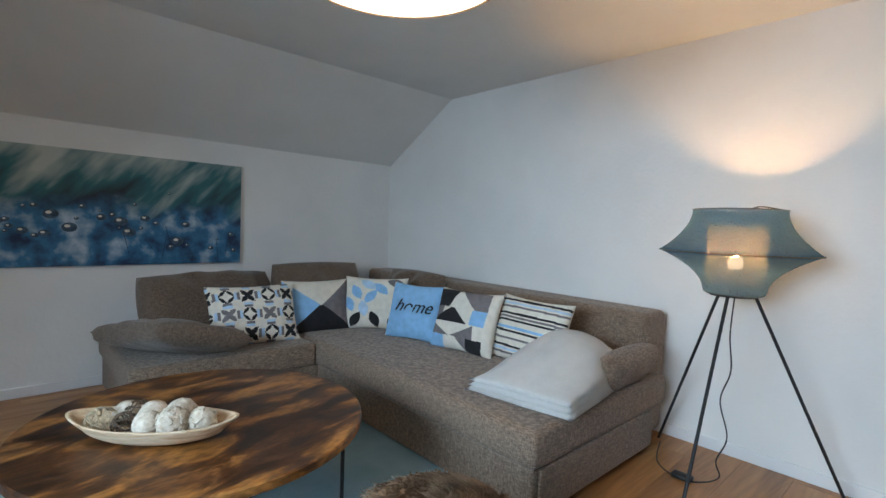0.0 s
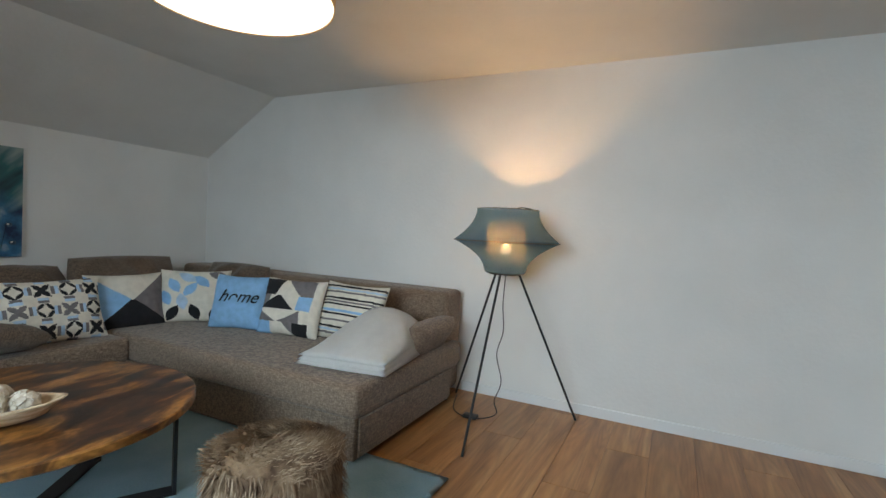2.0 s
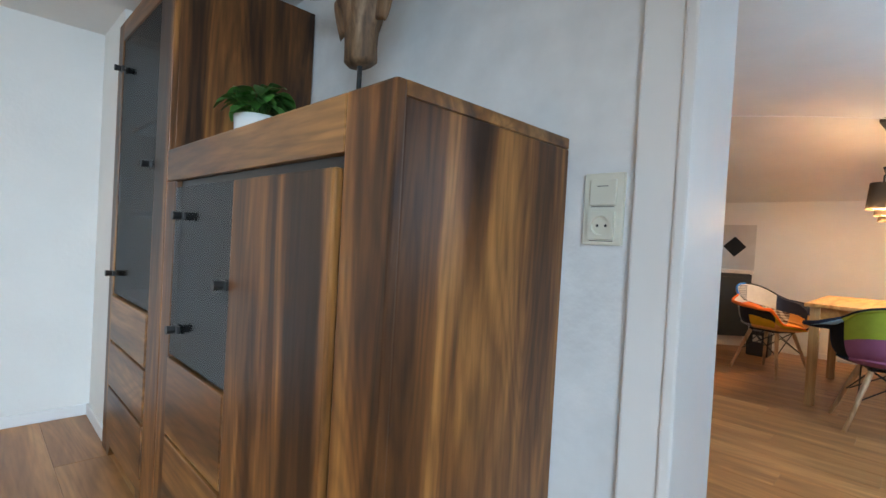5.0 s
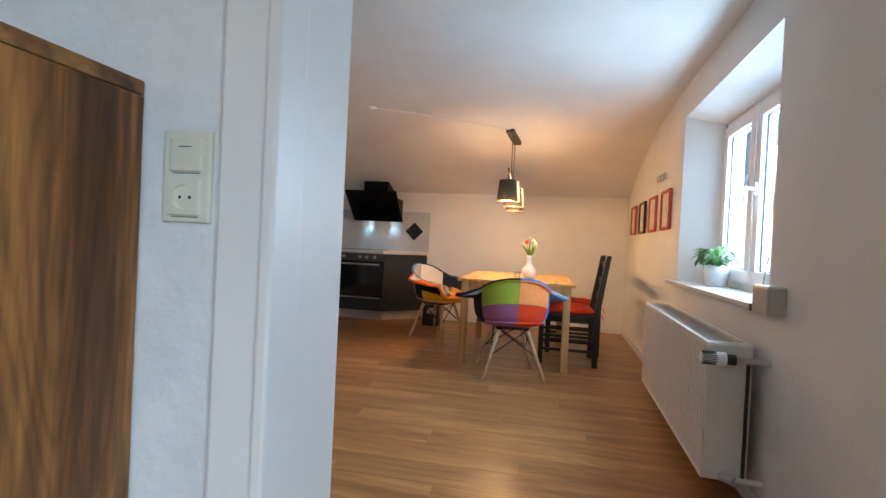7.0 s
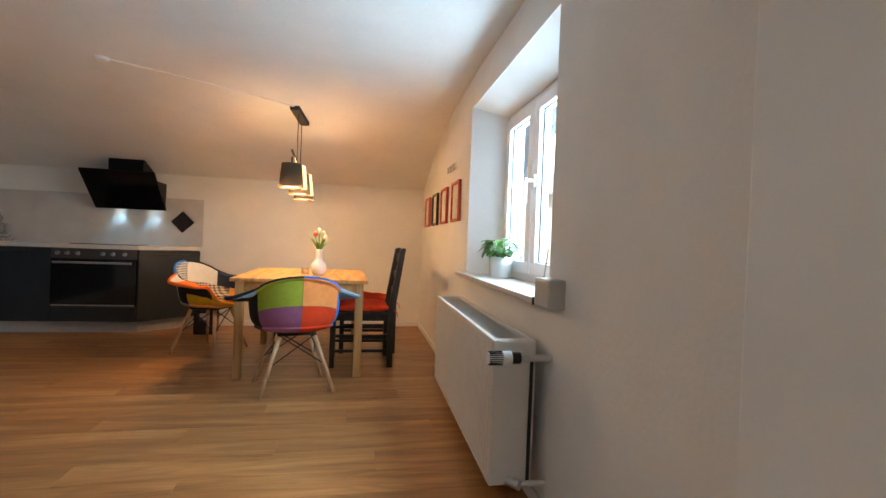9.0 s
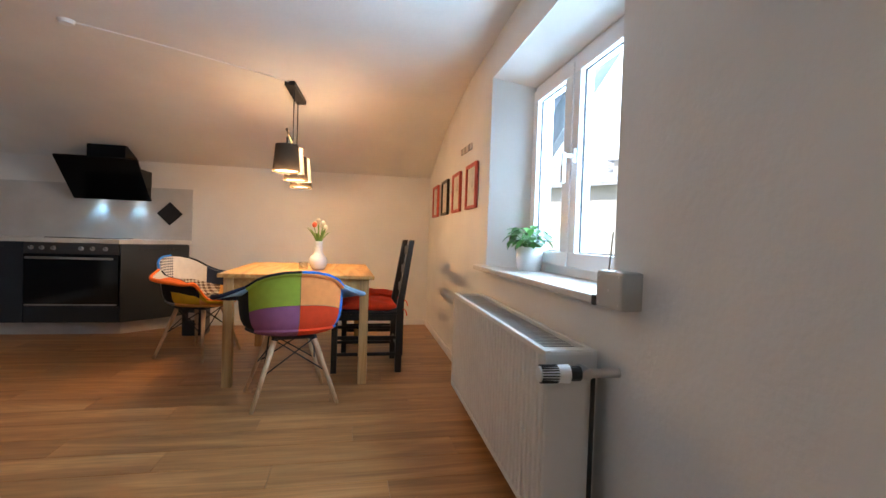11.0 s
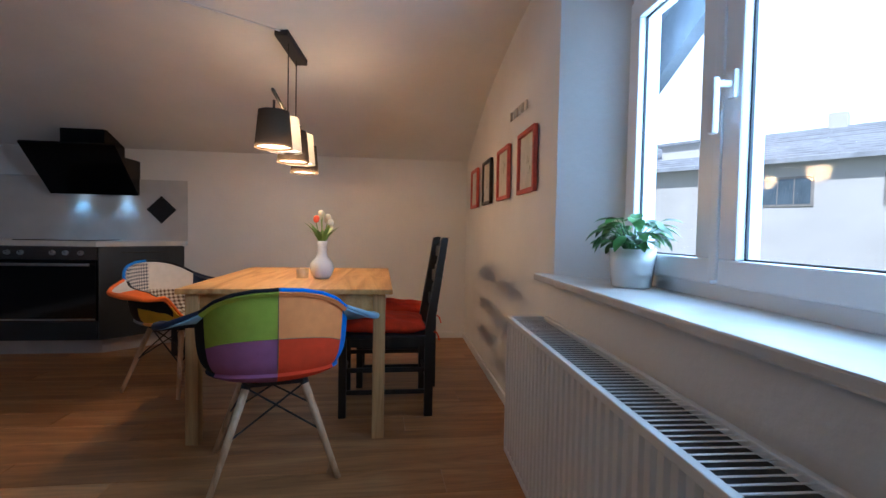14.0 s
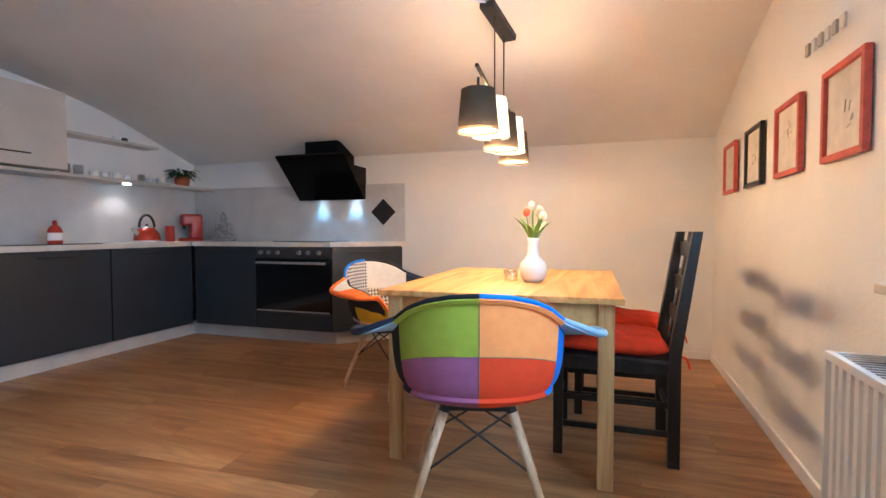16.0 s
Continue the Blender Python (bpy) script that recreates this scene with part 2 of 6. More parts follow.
M = {}
M["wall"] = material("wall_paint", (0.80, 0.79, 0.77), 0.9, vary=0.025, scale=2.5, bump=0.35, fine=45)
M["plaster"] = material("rough_plaster", (0.78, 0.79, 0.80), 0.9, vary=0.04, scale=9, bump=0.65, fine=30)
M["ceiling"] = material("ceiling_paint", (0.76, 0.75, 0.73), 0.92, vary=0.03, scale=2, bump=0.3, fine=30)
M["lacquer"] = material("white_lacquer", (0.80, 0.80, 0.80), 0.35, vary=0.015, scale=3, bump=0.03)
M["plastic"] = material("cream_plastic", (0.72, 0.70, 0.60), 0.35, vary=0.02, bump=0.02)
# colour of the painted shade lines on the switch and socket plates
M["dark_line"] = material("painted_shade_line", (0.10, 0.095, 0.085), 0.9)
M["white_plastic"] = material("white_plastic", (0.82, 0.83, 0.84), 0.3, vary=0.015, bump=0.02)
# black plastic, also the shade painted inside the radiator and sideboard
M["black"] = material("black_plastic_and_shade", (0.012, 0.012, 0.013), 0.4, vary=0.1, bump=0.05)
M["steel_black"] = material("black_powder_coat", (0.012, 0.013, 0.016), 0.5, vary=0.1, bump=0.15, fine=200)
M["chrome"] = material("brushed_steel", (0.62, 0.62, 0.62), 0.28, 1.0, vary=0.05, bump=0.05)
M["plank"] = wood("laminate_oak", (0.33, 0.145, 0.052), (0.455, 0.21, 0.075), (0.56, 0.29, 0.118), (0.7, 7, 7), 1.1, 0.36, 0.18, random_=0.11, rings=0.15)
M["joint"] = material("floor_joint", (0.12, 0.07, 0.04), 0.8)
M["walnut_v"] = wood("walnut_upright", (0.034, 0.012, 0.004), (0.19, 0.070, 0.018), (0.42, 0.18, 0.048), (6.5, 6.5, 0.6), 1.2, 0.42, 0.42, rings=0.30)
M["walnut_h"] = wood("walnut_level", (0.060, 0.022, 0.007), (0.20, 0.080, 0.023), (0.40, 0.185, 0.058), (0.6, 6.5, 6.5), 1.15, 0.36, 0.40, rings=0.28)
M["rustic"] = wood("rustic_tabletop", (0.016, 0.006, 0.002), (0.10, 0.034, 0.010), (0.42, 0.18, 0.045), (2.2, 5, 5), 1.9, 0.36, 0.5)
M["pine"] = wood("pine_top", (0.46, 0.22, 0.06), (0.61, 0.33, 0.105), (0.70, 0.42, 0.16), (9, 0.8, 9), 1.3, 0.45, 0.12)
M["pine_v"] = wood("pine_leg", (0.45, 0.23, 0.08), (0.59, 0.33, 0.125), (0.67, 0.42, 0.18), (12, 12, 0.8), 1.4, 0.5, 0.15)
M["beech"] = wood("beech_dowel", (0.46, 0.28, 0.15), (0.62, 0.41, 0.24), (0.70, 0.50, 0.31), (12, 12, 1), 1.6, 0.45, 0.12)
M["black_wood"] = wood("black_stained_wood", (0.006, 0.006, 0.006), (0.012, 0.011, 0.010), (0.022, 0.019, 0.017), (10, 10, 1), 2, 0.4, 0.3)
M["bowl"] = wood("pale_bowl_wood", (0.42, 0.28, 0.16), (0.62, 0.46, 0.30), (0.74, 0.60, 0.44), (1, 6, 9), 3, 0.6, 0.2)
M["skull"] = wood("carved_teak", (0.10, 0.052, 0.026), (0.22, 0.125, 0.065), (0.34, 0.22, 0.13), (6, 6, 1.2), 2, 0.6, 0.45, bump=0.5)
M["horn"] = wood("dark_horn", (0.02, 0.012, 0.008), (0.05, 0.03, 0.02), (0.12, 0.075, 0.05), (2, 9, 9), 2, 0.45, 0.3)
M["sofa"] = weave("sofa_cloth", (0.115, 0.075, 0.052), (0.31, 0.225, 0.165), 430)
M["sofa_soft"] = weave("sofa_cushion_cloth", (0.085, 0.055, 0.038), (0.20, 0.14, 0.10), 420)
M["blanket"] = material("white_fleece", (0.90, 0.89, 0.87), 1.0, vary=0.02, scale=20, bump=0.5, fine=160, sheen=0.4)
M["rug"] = material("blue_rug", (0.46, 0.66, 0.74), 1.0, vary=0.10, scale=5, bump=0.9, fine=120, sheen=0.3, color2=(0.31, 0.53, 0.63))
M["fur"] = material("brown_fur", (0.38, 0.25, 0.15), 0.9, vary=0.35, scale=14, bump=0.6, fine=110, color2=(0.075, 0.038, 0.02))
M["fur_tip"] = material("pale_fur_tip", (0.56, 0.41, 0.28), 0.85, vary=0.3, scale=12, color2=(0.14, 0.08, 0.045))
M["cream"] = material("cream_cotton", (0.74, 0.69, 0.60), 0.95, vary=0.05, scale=30, bump=0.5, fine=300)
M["sky"] = material("sky_blue_cotton", (0.25, 0.49, 0.76), 0.95, vary=0.06, scale=30, bump=0.5, fine=300)
M["ink"] = material("black_cotton", (0.014, 0.014, 0.017), 0.95, vary=0.1, scale=30, bump=0.5, fine=300)
M["grey"] = material("grey_cotton", (0.19, 0.17, 0.175), 0.95, vary=0.1, scale=30, bump=0.5, fine=300)
M["paleblue"] = material("pale_blue_cotton", (0.45, 0.62, 0.78), 0.95, vary=0.08, scale=30, bump=0.5, fine=300)
M["glass_cab"] = glass("smoked_glass", (0.36, 0.39, 0.42), 0.14, 0.86)
M["glass_win"] = glass("clear_glass", (0.97, 0.98, 1.0), 0.01, 0.985)
M["glass_cup"] = glass("drinking_glass", (0.9, 0.92, 0.92), 0.02, 0.8)
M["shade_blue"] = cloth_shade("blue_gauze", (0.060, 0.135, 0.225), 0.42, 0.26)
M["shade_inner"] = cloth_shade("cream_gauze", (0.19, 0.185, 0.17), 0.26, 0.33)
M["shade_dark"] = cloth_shade("dark_grey_cloth", (0.10, 0.075, 0.055), 0.35)
M["shade_white"] = cloth_shade("white_cloth", (0.66, 0.60, 0.52), 0.34)
M["shade_tan"] = cloth_shade("tan_cloth", (0.50, 0.36, 0.22), 0.4)
M["bulb"] = material("lit_bulb", (1.0, 0.80, 0.52), 0.3, vary=0.0, bump=0.0, emit=7.0)
M["diffuser"] = material("lit_diffuser", (1.0, 0.90, 0.76), 0.5, vary=0.0, bump=0.0, emit=2.6)
M["led"] = material("lit_led", (0.72, 0.90, 1.0), 0.3, vary=0.0, bump=0.0, emit=9.0)
M["print"] = painting("grass_print")
M["leaf"] = material("leaf_green", (0.085, 0.25, 0.05), 0.4, vary=0.3, scale=18, bump=0.15, random_=0.3)
M["leaf_dark"] = material("leaf_dark_green", (0.03, 0.10, 0.022), 0.4, vary=0.3, scale=18, bump=0.15)
M["soil"] = material("soil", (0.05, 0.032, 0.02), 1.0, vary=0.3, scale=60, bump=0.8)
M["ceramic"] = material("white_ceramic", (0.82, 0.82, 0.81), 0.22, vary=0.015, bump=0.03, coat=0.3)

# ---- building ----


def link(name, bm, mat, parent=None, smooth=False):
    me = bpy.data.meshes.new(name)
    bm.normal_update()
    bm.to_mesh(me)
    bm.free()
    for m in (mat if isinstance(mat, (list, tuple)) else [mat]):
        me.materials.append(m)
    if smooth:
        for p in me.polygons:
            p.use_smooth = True
    ob = new(name, me)
    ob.parent = parent
    return ob


def part(name, bm, mat, parent, label="", smooth=False):
    return tagged(link(name, bm, mat, parent, smooth), label)


def thing(name, at, label, category, group="", rz=0):
    ob = new(name)
    ob.matrix_basis = pose(*at, 0, 0, rz)
    ob.empty_display_size = 0.1
    return tagged(ob, label, category, group)


def box(a, b, bevel=0.0, bm=None, seg=2):
    """A box from corner a to corner b, with bevelled edges."""
    made = bmesh.new()
    bmesh.ops.create_cube(made, size=1)
    for v in made.verts:
        v.co = Vector([a[i] + (v.co[i] + 0.5) * (b[i] - a[i]) for i in range(3)])
    if bevel:
        bmesh.ops.bevel(made, geom=made.edges[:], offset=bevel, segments=seg, affect="EDGES", profile=0.6)
    return join(bm, made)


def join(bm, made):
    if bm is None:
        return made
    me = bpy.data.meshes.new("tmp")
    made.to_mesh(me)
    made.free()
    bm.from_mesh(me)
    bpy.data.meshes.remove(me)
    return bm


def rod(p0, p1, r0, r1=None, seg=12, bm=None):
    made = bmesh.new()
    p0, p1 = Vector(p0), Vector(p1)
    m = Matrix.Translation((p0 + p1) / 2) @ (p1 - p0).to_track_quat("Z", "Y").to_matrix().to_4x4()
    bmesh.ops.create_cone(made, cap_ends=True, segments=seg, radius1=r0, radius2=r0 if r1 is None else r1, depth=(p1 - p0).length, matrix=m)
    return join(bm, made)


def lathe(profile, seg=32, bm=None, at=(0, 0, 0), squash=(1, 1)):
    """Turns a profile of (radius, height) round the upright axis."""
    made = bmesh.new()
    rings = []
    for r, z in profile:
        if r < 1e-5:
            rings.append([made.verts.new((at[0], at[1], at[2] + z))])
        else:
            rings.append([made.verts.new((at[0] + r * squash[0] * math.cos(2 * math.pi * i / seg), at[1] + r * squash[1] * math.sin(2 * math.pi * i / seg), at[2] + z)) for i in range(seg)])
    for a, b in zip(rings, rings[1:]):
        for i in range(seg):
            j = (i + 1) % seg
            q = [a[i % len(a)], a[j % len(a)], b[j % len(b)], b[i % len(b)]]
            q = list(dict.fromkeys(q))
            if len(q) > 2:
                made.faces.new(q)
    return join(bm, made)


def tube(points, r, seg=8, bm=None, closed=False):
    made = bmesh.new()
    pts = [Vector(p) for p in points]
    n = len(pts)
    rings = []
    for k, p in enumerate(pts):
        d = (pts[(k + 1) % n] - pts[k - 1]) if closed else (pts[min(k + 1, n - 1)] - pts[max(k - 1, 0)])
        q = d.to_track_quat("Z", "Y")
        rr = r[k] if isinstance(r, (list, tuple)) else r
        rings.append([made.verts.new(p + q @ Vector((rr * math.cos(2 * math.pi * i / seg), rr * math.sin(2 * math.pi * i / seg), 0))) for i in range(seg)])
    pairs = list(zip(rings, rings[1:])) + ([(rings[-1], rings[0])] if closed else [])
    for a, b in pairs:
        for i in range(seg):
            made.faces.new((a[i], a[(i + 1) % seg], b[(i + 1) % seg], b[i]))
    if not closed:
        made.faces.new(rings[0][::-1])
        made.faces.new(rings[-1])
    return join(bm, made)


def wire(points, steps=10):
    """A smooth line through points."""
    pts = [Vector(p) for p in points]
    out = []
    for k in range(len(pts) - 1):
        p0, p1, p2, p3 = pts[max(k - 1, 0)], pts[k], pts[k + 1], pts[min(k + 2, len(pts) - 1)]
        for s in range(steps):
            t = s / steps
            out.append(0.5 * (2 * p1 + (p2 - p0) * t + (2 * p0 - 5 * p1 + 4 * p2 - p3) * t * t + (3 * p1 - p0 - 3 * p2 + p3) * t ** 3))
    out.append(pts[-1])
    return out


def pad(w, h, d, n=18, power=0.42, bm=None, rough_=0.004, pinch=0.04):
    """A stuffed cushion, w by h, d thick, upright in the xz plane, its base at z = 0, facing -y."""
    made = bmesh.new()
    sheets = []
    for side in (-1, 1):
        rows = []
        for j in range(n + 1):
            row = []
            for i in range(n + 1):
                u, v = 2 * i / n - 1, 2 * j / n - 1
                f = max(0.0, (1 - abs(u) ** 2.6) * (1 - abs(v) ** 2.6)) ** power
                inx = 1 - pinch * (1 - v * v) * (0.5 + 0.5 * abs(u))
                inz = 1 - pinch * (1 - u * u)
                p = Vector((u * w / 2 * inx, side * d / 2 * f, h / 2 + v * h / 2 * inz))
                p.y += rough_ * f * noise.noise(p * 9 + Vector((w * 31, h * 17, d)))
                row.append(made.verts.new(p))
            rows.append(row)
        for j in range(n):
            for i in range(n):
                q = (rows[j][i], rows[j][i + 1], rows[j + 1][i + 1], rows[j + 1][i])
                made.faces.new(q if side < 0 else q[::-1])
        sheets.append(rows)
    bmesh.ops.remove_doubles(made, verts=made.verts[:], dist=0.0008)
    return join(bm, made)


def prism(outline, lo, hi, axis="z", bm=None):
    """Extrudes a flat outline between lo and hi along an axis."""
    made = bmesh.new()
    place = {"x": lambda a, b, c: (c, a, b), "y": lambda a, b, c: (a, c, b), "z": lambda a, b, c: (a, b, c)}[axis]
    n = len(outline)
    low = [made.verts.new(place(a, b, lo)) for a, b in outline]
    high = [made.verts.new(place(a, b, hi)) for a, b in outline]
    made.faces.new(low[::-1])
    made.faces.new(high)
    for i in range(n):
        made.faces.new((low[i], low[(i + 1) % n], high[(i + 1) % n], high[i]))
    bmesh.ops.recalc_face_normals(made, faces=made.faces[:])
    return join(bm, made)


def structure(name, bm, mat, label, smooth=False):
    return tagged(link(name, bm, mat, None, smooth), label, kind="structure")


# ---- the flat's shell ----
XW, YS, YN, XK = -4.13, -5.05, 5.40, -4.78
ZL, ZK = 1.985, 2.19
TL = 0.265
slope_living = [(YS, 1.53), (-4.30, ZL)]
slope_kitchen = [(2.6, ZK), (3.4, 2.15), (3.8, 2.105), (4.25, 2.03), (4.65, 1.925), (YN, 1.655)]

floor = structure("floor", box((-5.1, -5.4, -0.06), (0.35, 5.75, -0.012)), M["joint"], "wood-look laminate floor laid in long planks")
structure("wall_west_living", box((XW - 0.2, YS - 0.25, 0), (XW, 0, 2.3)), M["wall"], "white painted wall behind the sofa and floor lamp")
structure("wall_south", box((XW, YS - 0.25, 0), (0.32, YS, 2.3)), M["wall"], "low white knee wall under the sloping ceiling")
structure("chimney_pier", box((XW, -0.49, 0), (-3.675, 0, ZL + 0.1), 0.004), M["wall"], "white painted pier beside the tall cabinet")
b = box((XK, 0, 0), (-1.425, TL, 2.4))
structure("wall_partition_west", b, M["plaster"], "white textured partition wall behind the cabinets")
structure("wall_partition_east", box((-0.30, 0, 0), (0, 0.255, 2.4), 0.003), M["wall"], "short white wall stub beside the opening")
structure("wall_header", box((-1.425, 0, 1.95), (-0.30, TL, 2.4)), M["wall"], "white wall over the opening")
# opening's lining
b = box((-0.316, 0.006, 0), (-0.3, 0.24, 1.95), 0.003)
structure("door_lining_east", b, M["lacquer"], "white lacquered lining of the open doorway")
b = box((-0.312, -0.022, 0), (-0.225, -0.002, 1.95), 0.006)
box((-0.33, -0.03, 0), (-0.308, 0.03, 1.95), 0.006, b)
structure("door_architrave_east", b, M["lacquer"], "white lacquered architrave of the open doorway")
b = box((-1.425, 0.004, 0), (-1.40, TL + 0.004, 1.95), 0.002)
structure("door_lining", b, M["lacquer"], "white lacquered lining of the open doorway")
b = box((-1.492, -0.022, 0), (-1.405, -0.002, 1.95), 0.006)
box((-1.41, -0.03, 0), (-1.385, 0.06, 1.95), 0.006, b)
structure("door_architrave", b, M["lacquer"], "white lacquered architrave of the open doorway")
b = box((-1.492, TL + 0.002, 0), (-1.405, TL + 0.02, 1.95), 0.005)
structure("door_architrave_kitchen", b, M["lacquer"], "white lacquered architrave of the open doorway")


def wall_with_hole(name, y0, y1, hy0, hy1, hz0, hz1, top, label):
    b = box((0, y0, 0), (0.32, y1, hz0))
    box((0, y0, hz0), (0.32, hy0, hz1), 0, b)
    box((0, hy1, hz0), (0.32, y1, hz1), 0, b)
    box((0, y0, hz1), (0.32, y1, top), 0, b)
    bmesh.ops.remove_doubles(b, verts=b.verts[:], dist=0.0001)
    return structure(name, b, M["wall"], label)


east = wall_with_hole("wall_east_kitchen", 0.27, YN + 0.25, 1.395, 2.87, 0.815, 1.96, 2.4, "white gable wall with the kitchen window")
TURN = Matrix.Translation((0.060, 5.35, 0)) @ Matrix.Rotation(radians(-2.0), 4, "Z") @ Matrix.Translation((0, -5.35, 0))
east.matrix_basis = TURN
# splayed reveal of the kitchen window, far side and head
b = prism([(0, 2.87), (0.2, 2.68), (0.318, 2.68), (0.318, 2.87)], 0.815, 1.96, "z")
structure("reveal_side", b, M["wall"], "splayed white plaster reveal beside the window").matrix_basis = TURN
b = prism([(0.004, 1.962), (0.2, 1.862), (0.318, 1.862), (0.318, 1.962)], 1.395, 2.86, "y")
structure("reveal_head", b, M["wall"], "splayed white plaster reveal over the window").matrix_basis = TURN
wall_with_hole("wall_east_living", YS - 0.25, 0, -3.1, -1.3, 0.85, 1.82, 2.4, "white gable wall with the living room window")
structure("wall_north", box((XK - 0.2, YN, 0), (0.34, YN + 0.25, 2.4)), M["wall"], "low white knee wall behind the kitchen")
structure("wall_west_kitchen", box((XK - 0.2, 0, 0), (XK, YN, 2.4)), M["wall"], "white kitchen wall above the units")
out = [(YS - 0.02, 1.518), (-4.30, ZL), (0.01, ZL), (0.01, ZL + 0.25), (-4.6, ZL + 0.25), (YS - 0.3, 1.6)]
structure("ceiling_living", prism(out, XW - 0.1, 0.02, "x"), M["ceiling"], "white ceiling that slopes down over the sofa")
n = len(slope_kitchen)
curve = []
for k in range(33):
    t = k / 32 * (n - 1)
    i = min(int(t), n - 2)
    f = t - i
    p0, p1, p2, p3 = slope_kitchen[max(i - 1, 0)], slope_kitchen[i], slope_kitchen[i + 1], slope_kitchen[min(i + 2, n - 1)]
    curve.append(tuple(0.5 * (2 * p1[a] + (p2[a] - p0[a]) * f + (2 * p0[a] - 5 * p1[a] + 4 * p2[a] - p3[a]) * f * f + (3 * p1[a] - p0[a] - 3 * p2[a] + p3[a]) * f ** 3) for a in (0, 1)))
out = [(0.0, ZK)] + curve + [(YN + 0.05, 1.62), (YN + 0.3, 1.75), (4.0, 2.55), (0.0, 2.55)]
structure("ceiling_kitchen", prism(out, XK - 0.1, 0.22, "x"), M["ceiling"], "white ceiling that curves down over the kitchen", smooth=False)

# skirting
b = box((XW, YS, 0), (XW + 0.014, -0.49, 0.058), 0.004)
structure("baseboard_west", b, M["lacquer"], "low white skirting board")
structure("baseboard_pier", box((XW + 0.014, -0.504, 0), (-3.675, -0.49, 0.058), 0.004), M["lacquer"], "low white skirting board")
structure("baseboard_south", box((XW + 0.014, YS, 0), (0, YS + 0.014, 0.058), 0.004), M["lacquer"], "low white skirting board")
structure("baseboard_partition", box((-1.65, -0.014, 0), (-1.492, 0, 0.058), 0.004), M["lacquer"], "low white skirting board")
structure("baseboard_north", box((-2.40, YN - 0.014, 0), (0.04, YN, 0.058), 0.004), M["lacquer"], "low white skirting board")
structure("baseboard_east", box((-0.014, TL + 0.01, 0), (0, YN - 0.014, 0.058), 0.004), M["lacquer"], "low white skirting board").matrix_basis = TURN

# ---- living room ----


def canvas():
    t = thing("wall_picture", (-1.85, YS + 0.002, 0.715), "wide blue-green canvas print of dewy grass on the wall", "picture")
    part("canvas", box((-0.985, 0, 0), (0.985, 0.028, 0.665), 0.003), M["lacquer"], t)
    b = box((-0.983, 0, -0.331), (0.983, 0.003, 0.331))
    p = part("print", b, M["print"], t, "blurred blue and green grass print")
    p.location = (0, 0.0285, 0.3325)
    rng = random.Random(4)
    drops, glints = bmesh.new(), bmesh.new()
    for _ in range(46):
        r = rng.choice((0.008, 0.012, 0.018, 0.026, 0.036))
        x, z = rng.uniform(-0.95, 0.9), rng.gauss(0.24, 0.07)
        m = Matrix.Translation((x, 0.0320, z)) @ Matrix.Diagonal((r, 0.0012, r * 0.75, 1))
        bmesh.ops.create_uvsphere(drops, u_segments=12, v_segments=8, radius=1, matrix=m)
        m = Matrix.Translation((x + r * 0.25, 0.0328, z + r * 0.2)) @ Matrix.Diagonal((r * 0.4, 0.0012, r * 0.25, 1))
        bmesh.ops.create_uvsphere(glints, u_segments=10, v_segments=6, radius=1, matrix=m)
    part("printed_dew", drops, material("printed_drop", (0.012, 0.035, 0.06), 0.4, vary=0.4, scale=40, color2=(0.08, 0.15, 0.22)), t, "dark printed dew drops", True)["kind"] = "stuff"
    part("printed_glint", glints, M["cream"], t, "pale printed glints on the drops", True)["kind"] = "stuff"
    stems = bmesh.new()
    for _ in range(16):
        x, z = rng.uniform(-0.95, 0.9), rng.uniform(0.02, 0.1)
        tube([(x, 0.0325, z), (x + rng.uniform(-0.05, 0.05), 0.0325, z + rng.uniform(0.06, 0.16))], 0.0016, 5, stems)
    part("printed_stems", stems, material("printed_stem", (0.01, 0.03, 0.06), 0.6), t, "thin dark printed stems")["kind"] = "stuff"


canvas()


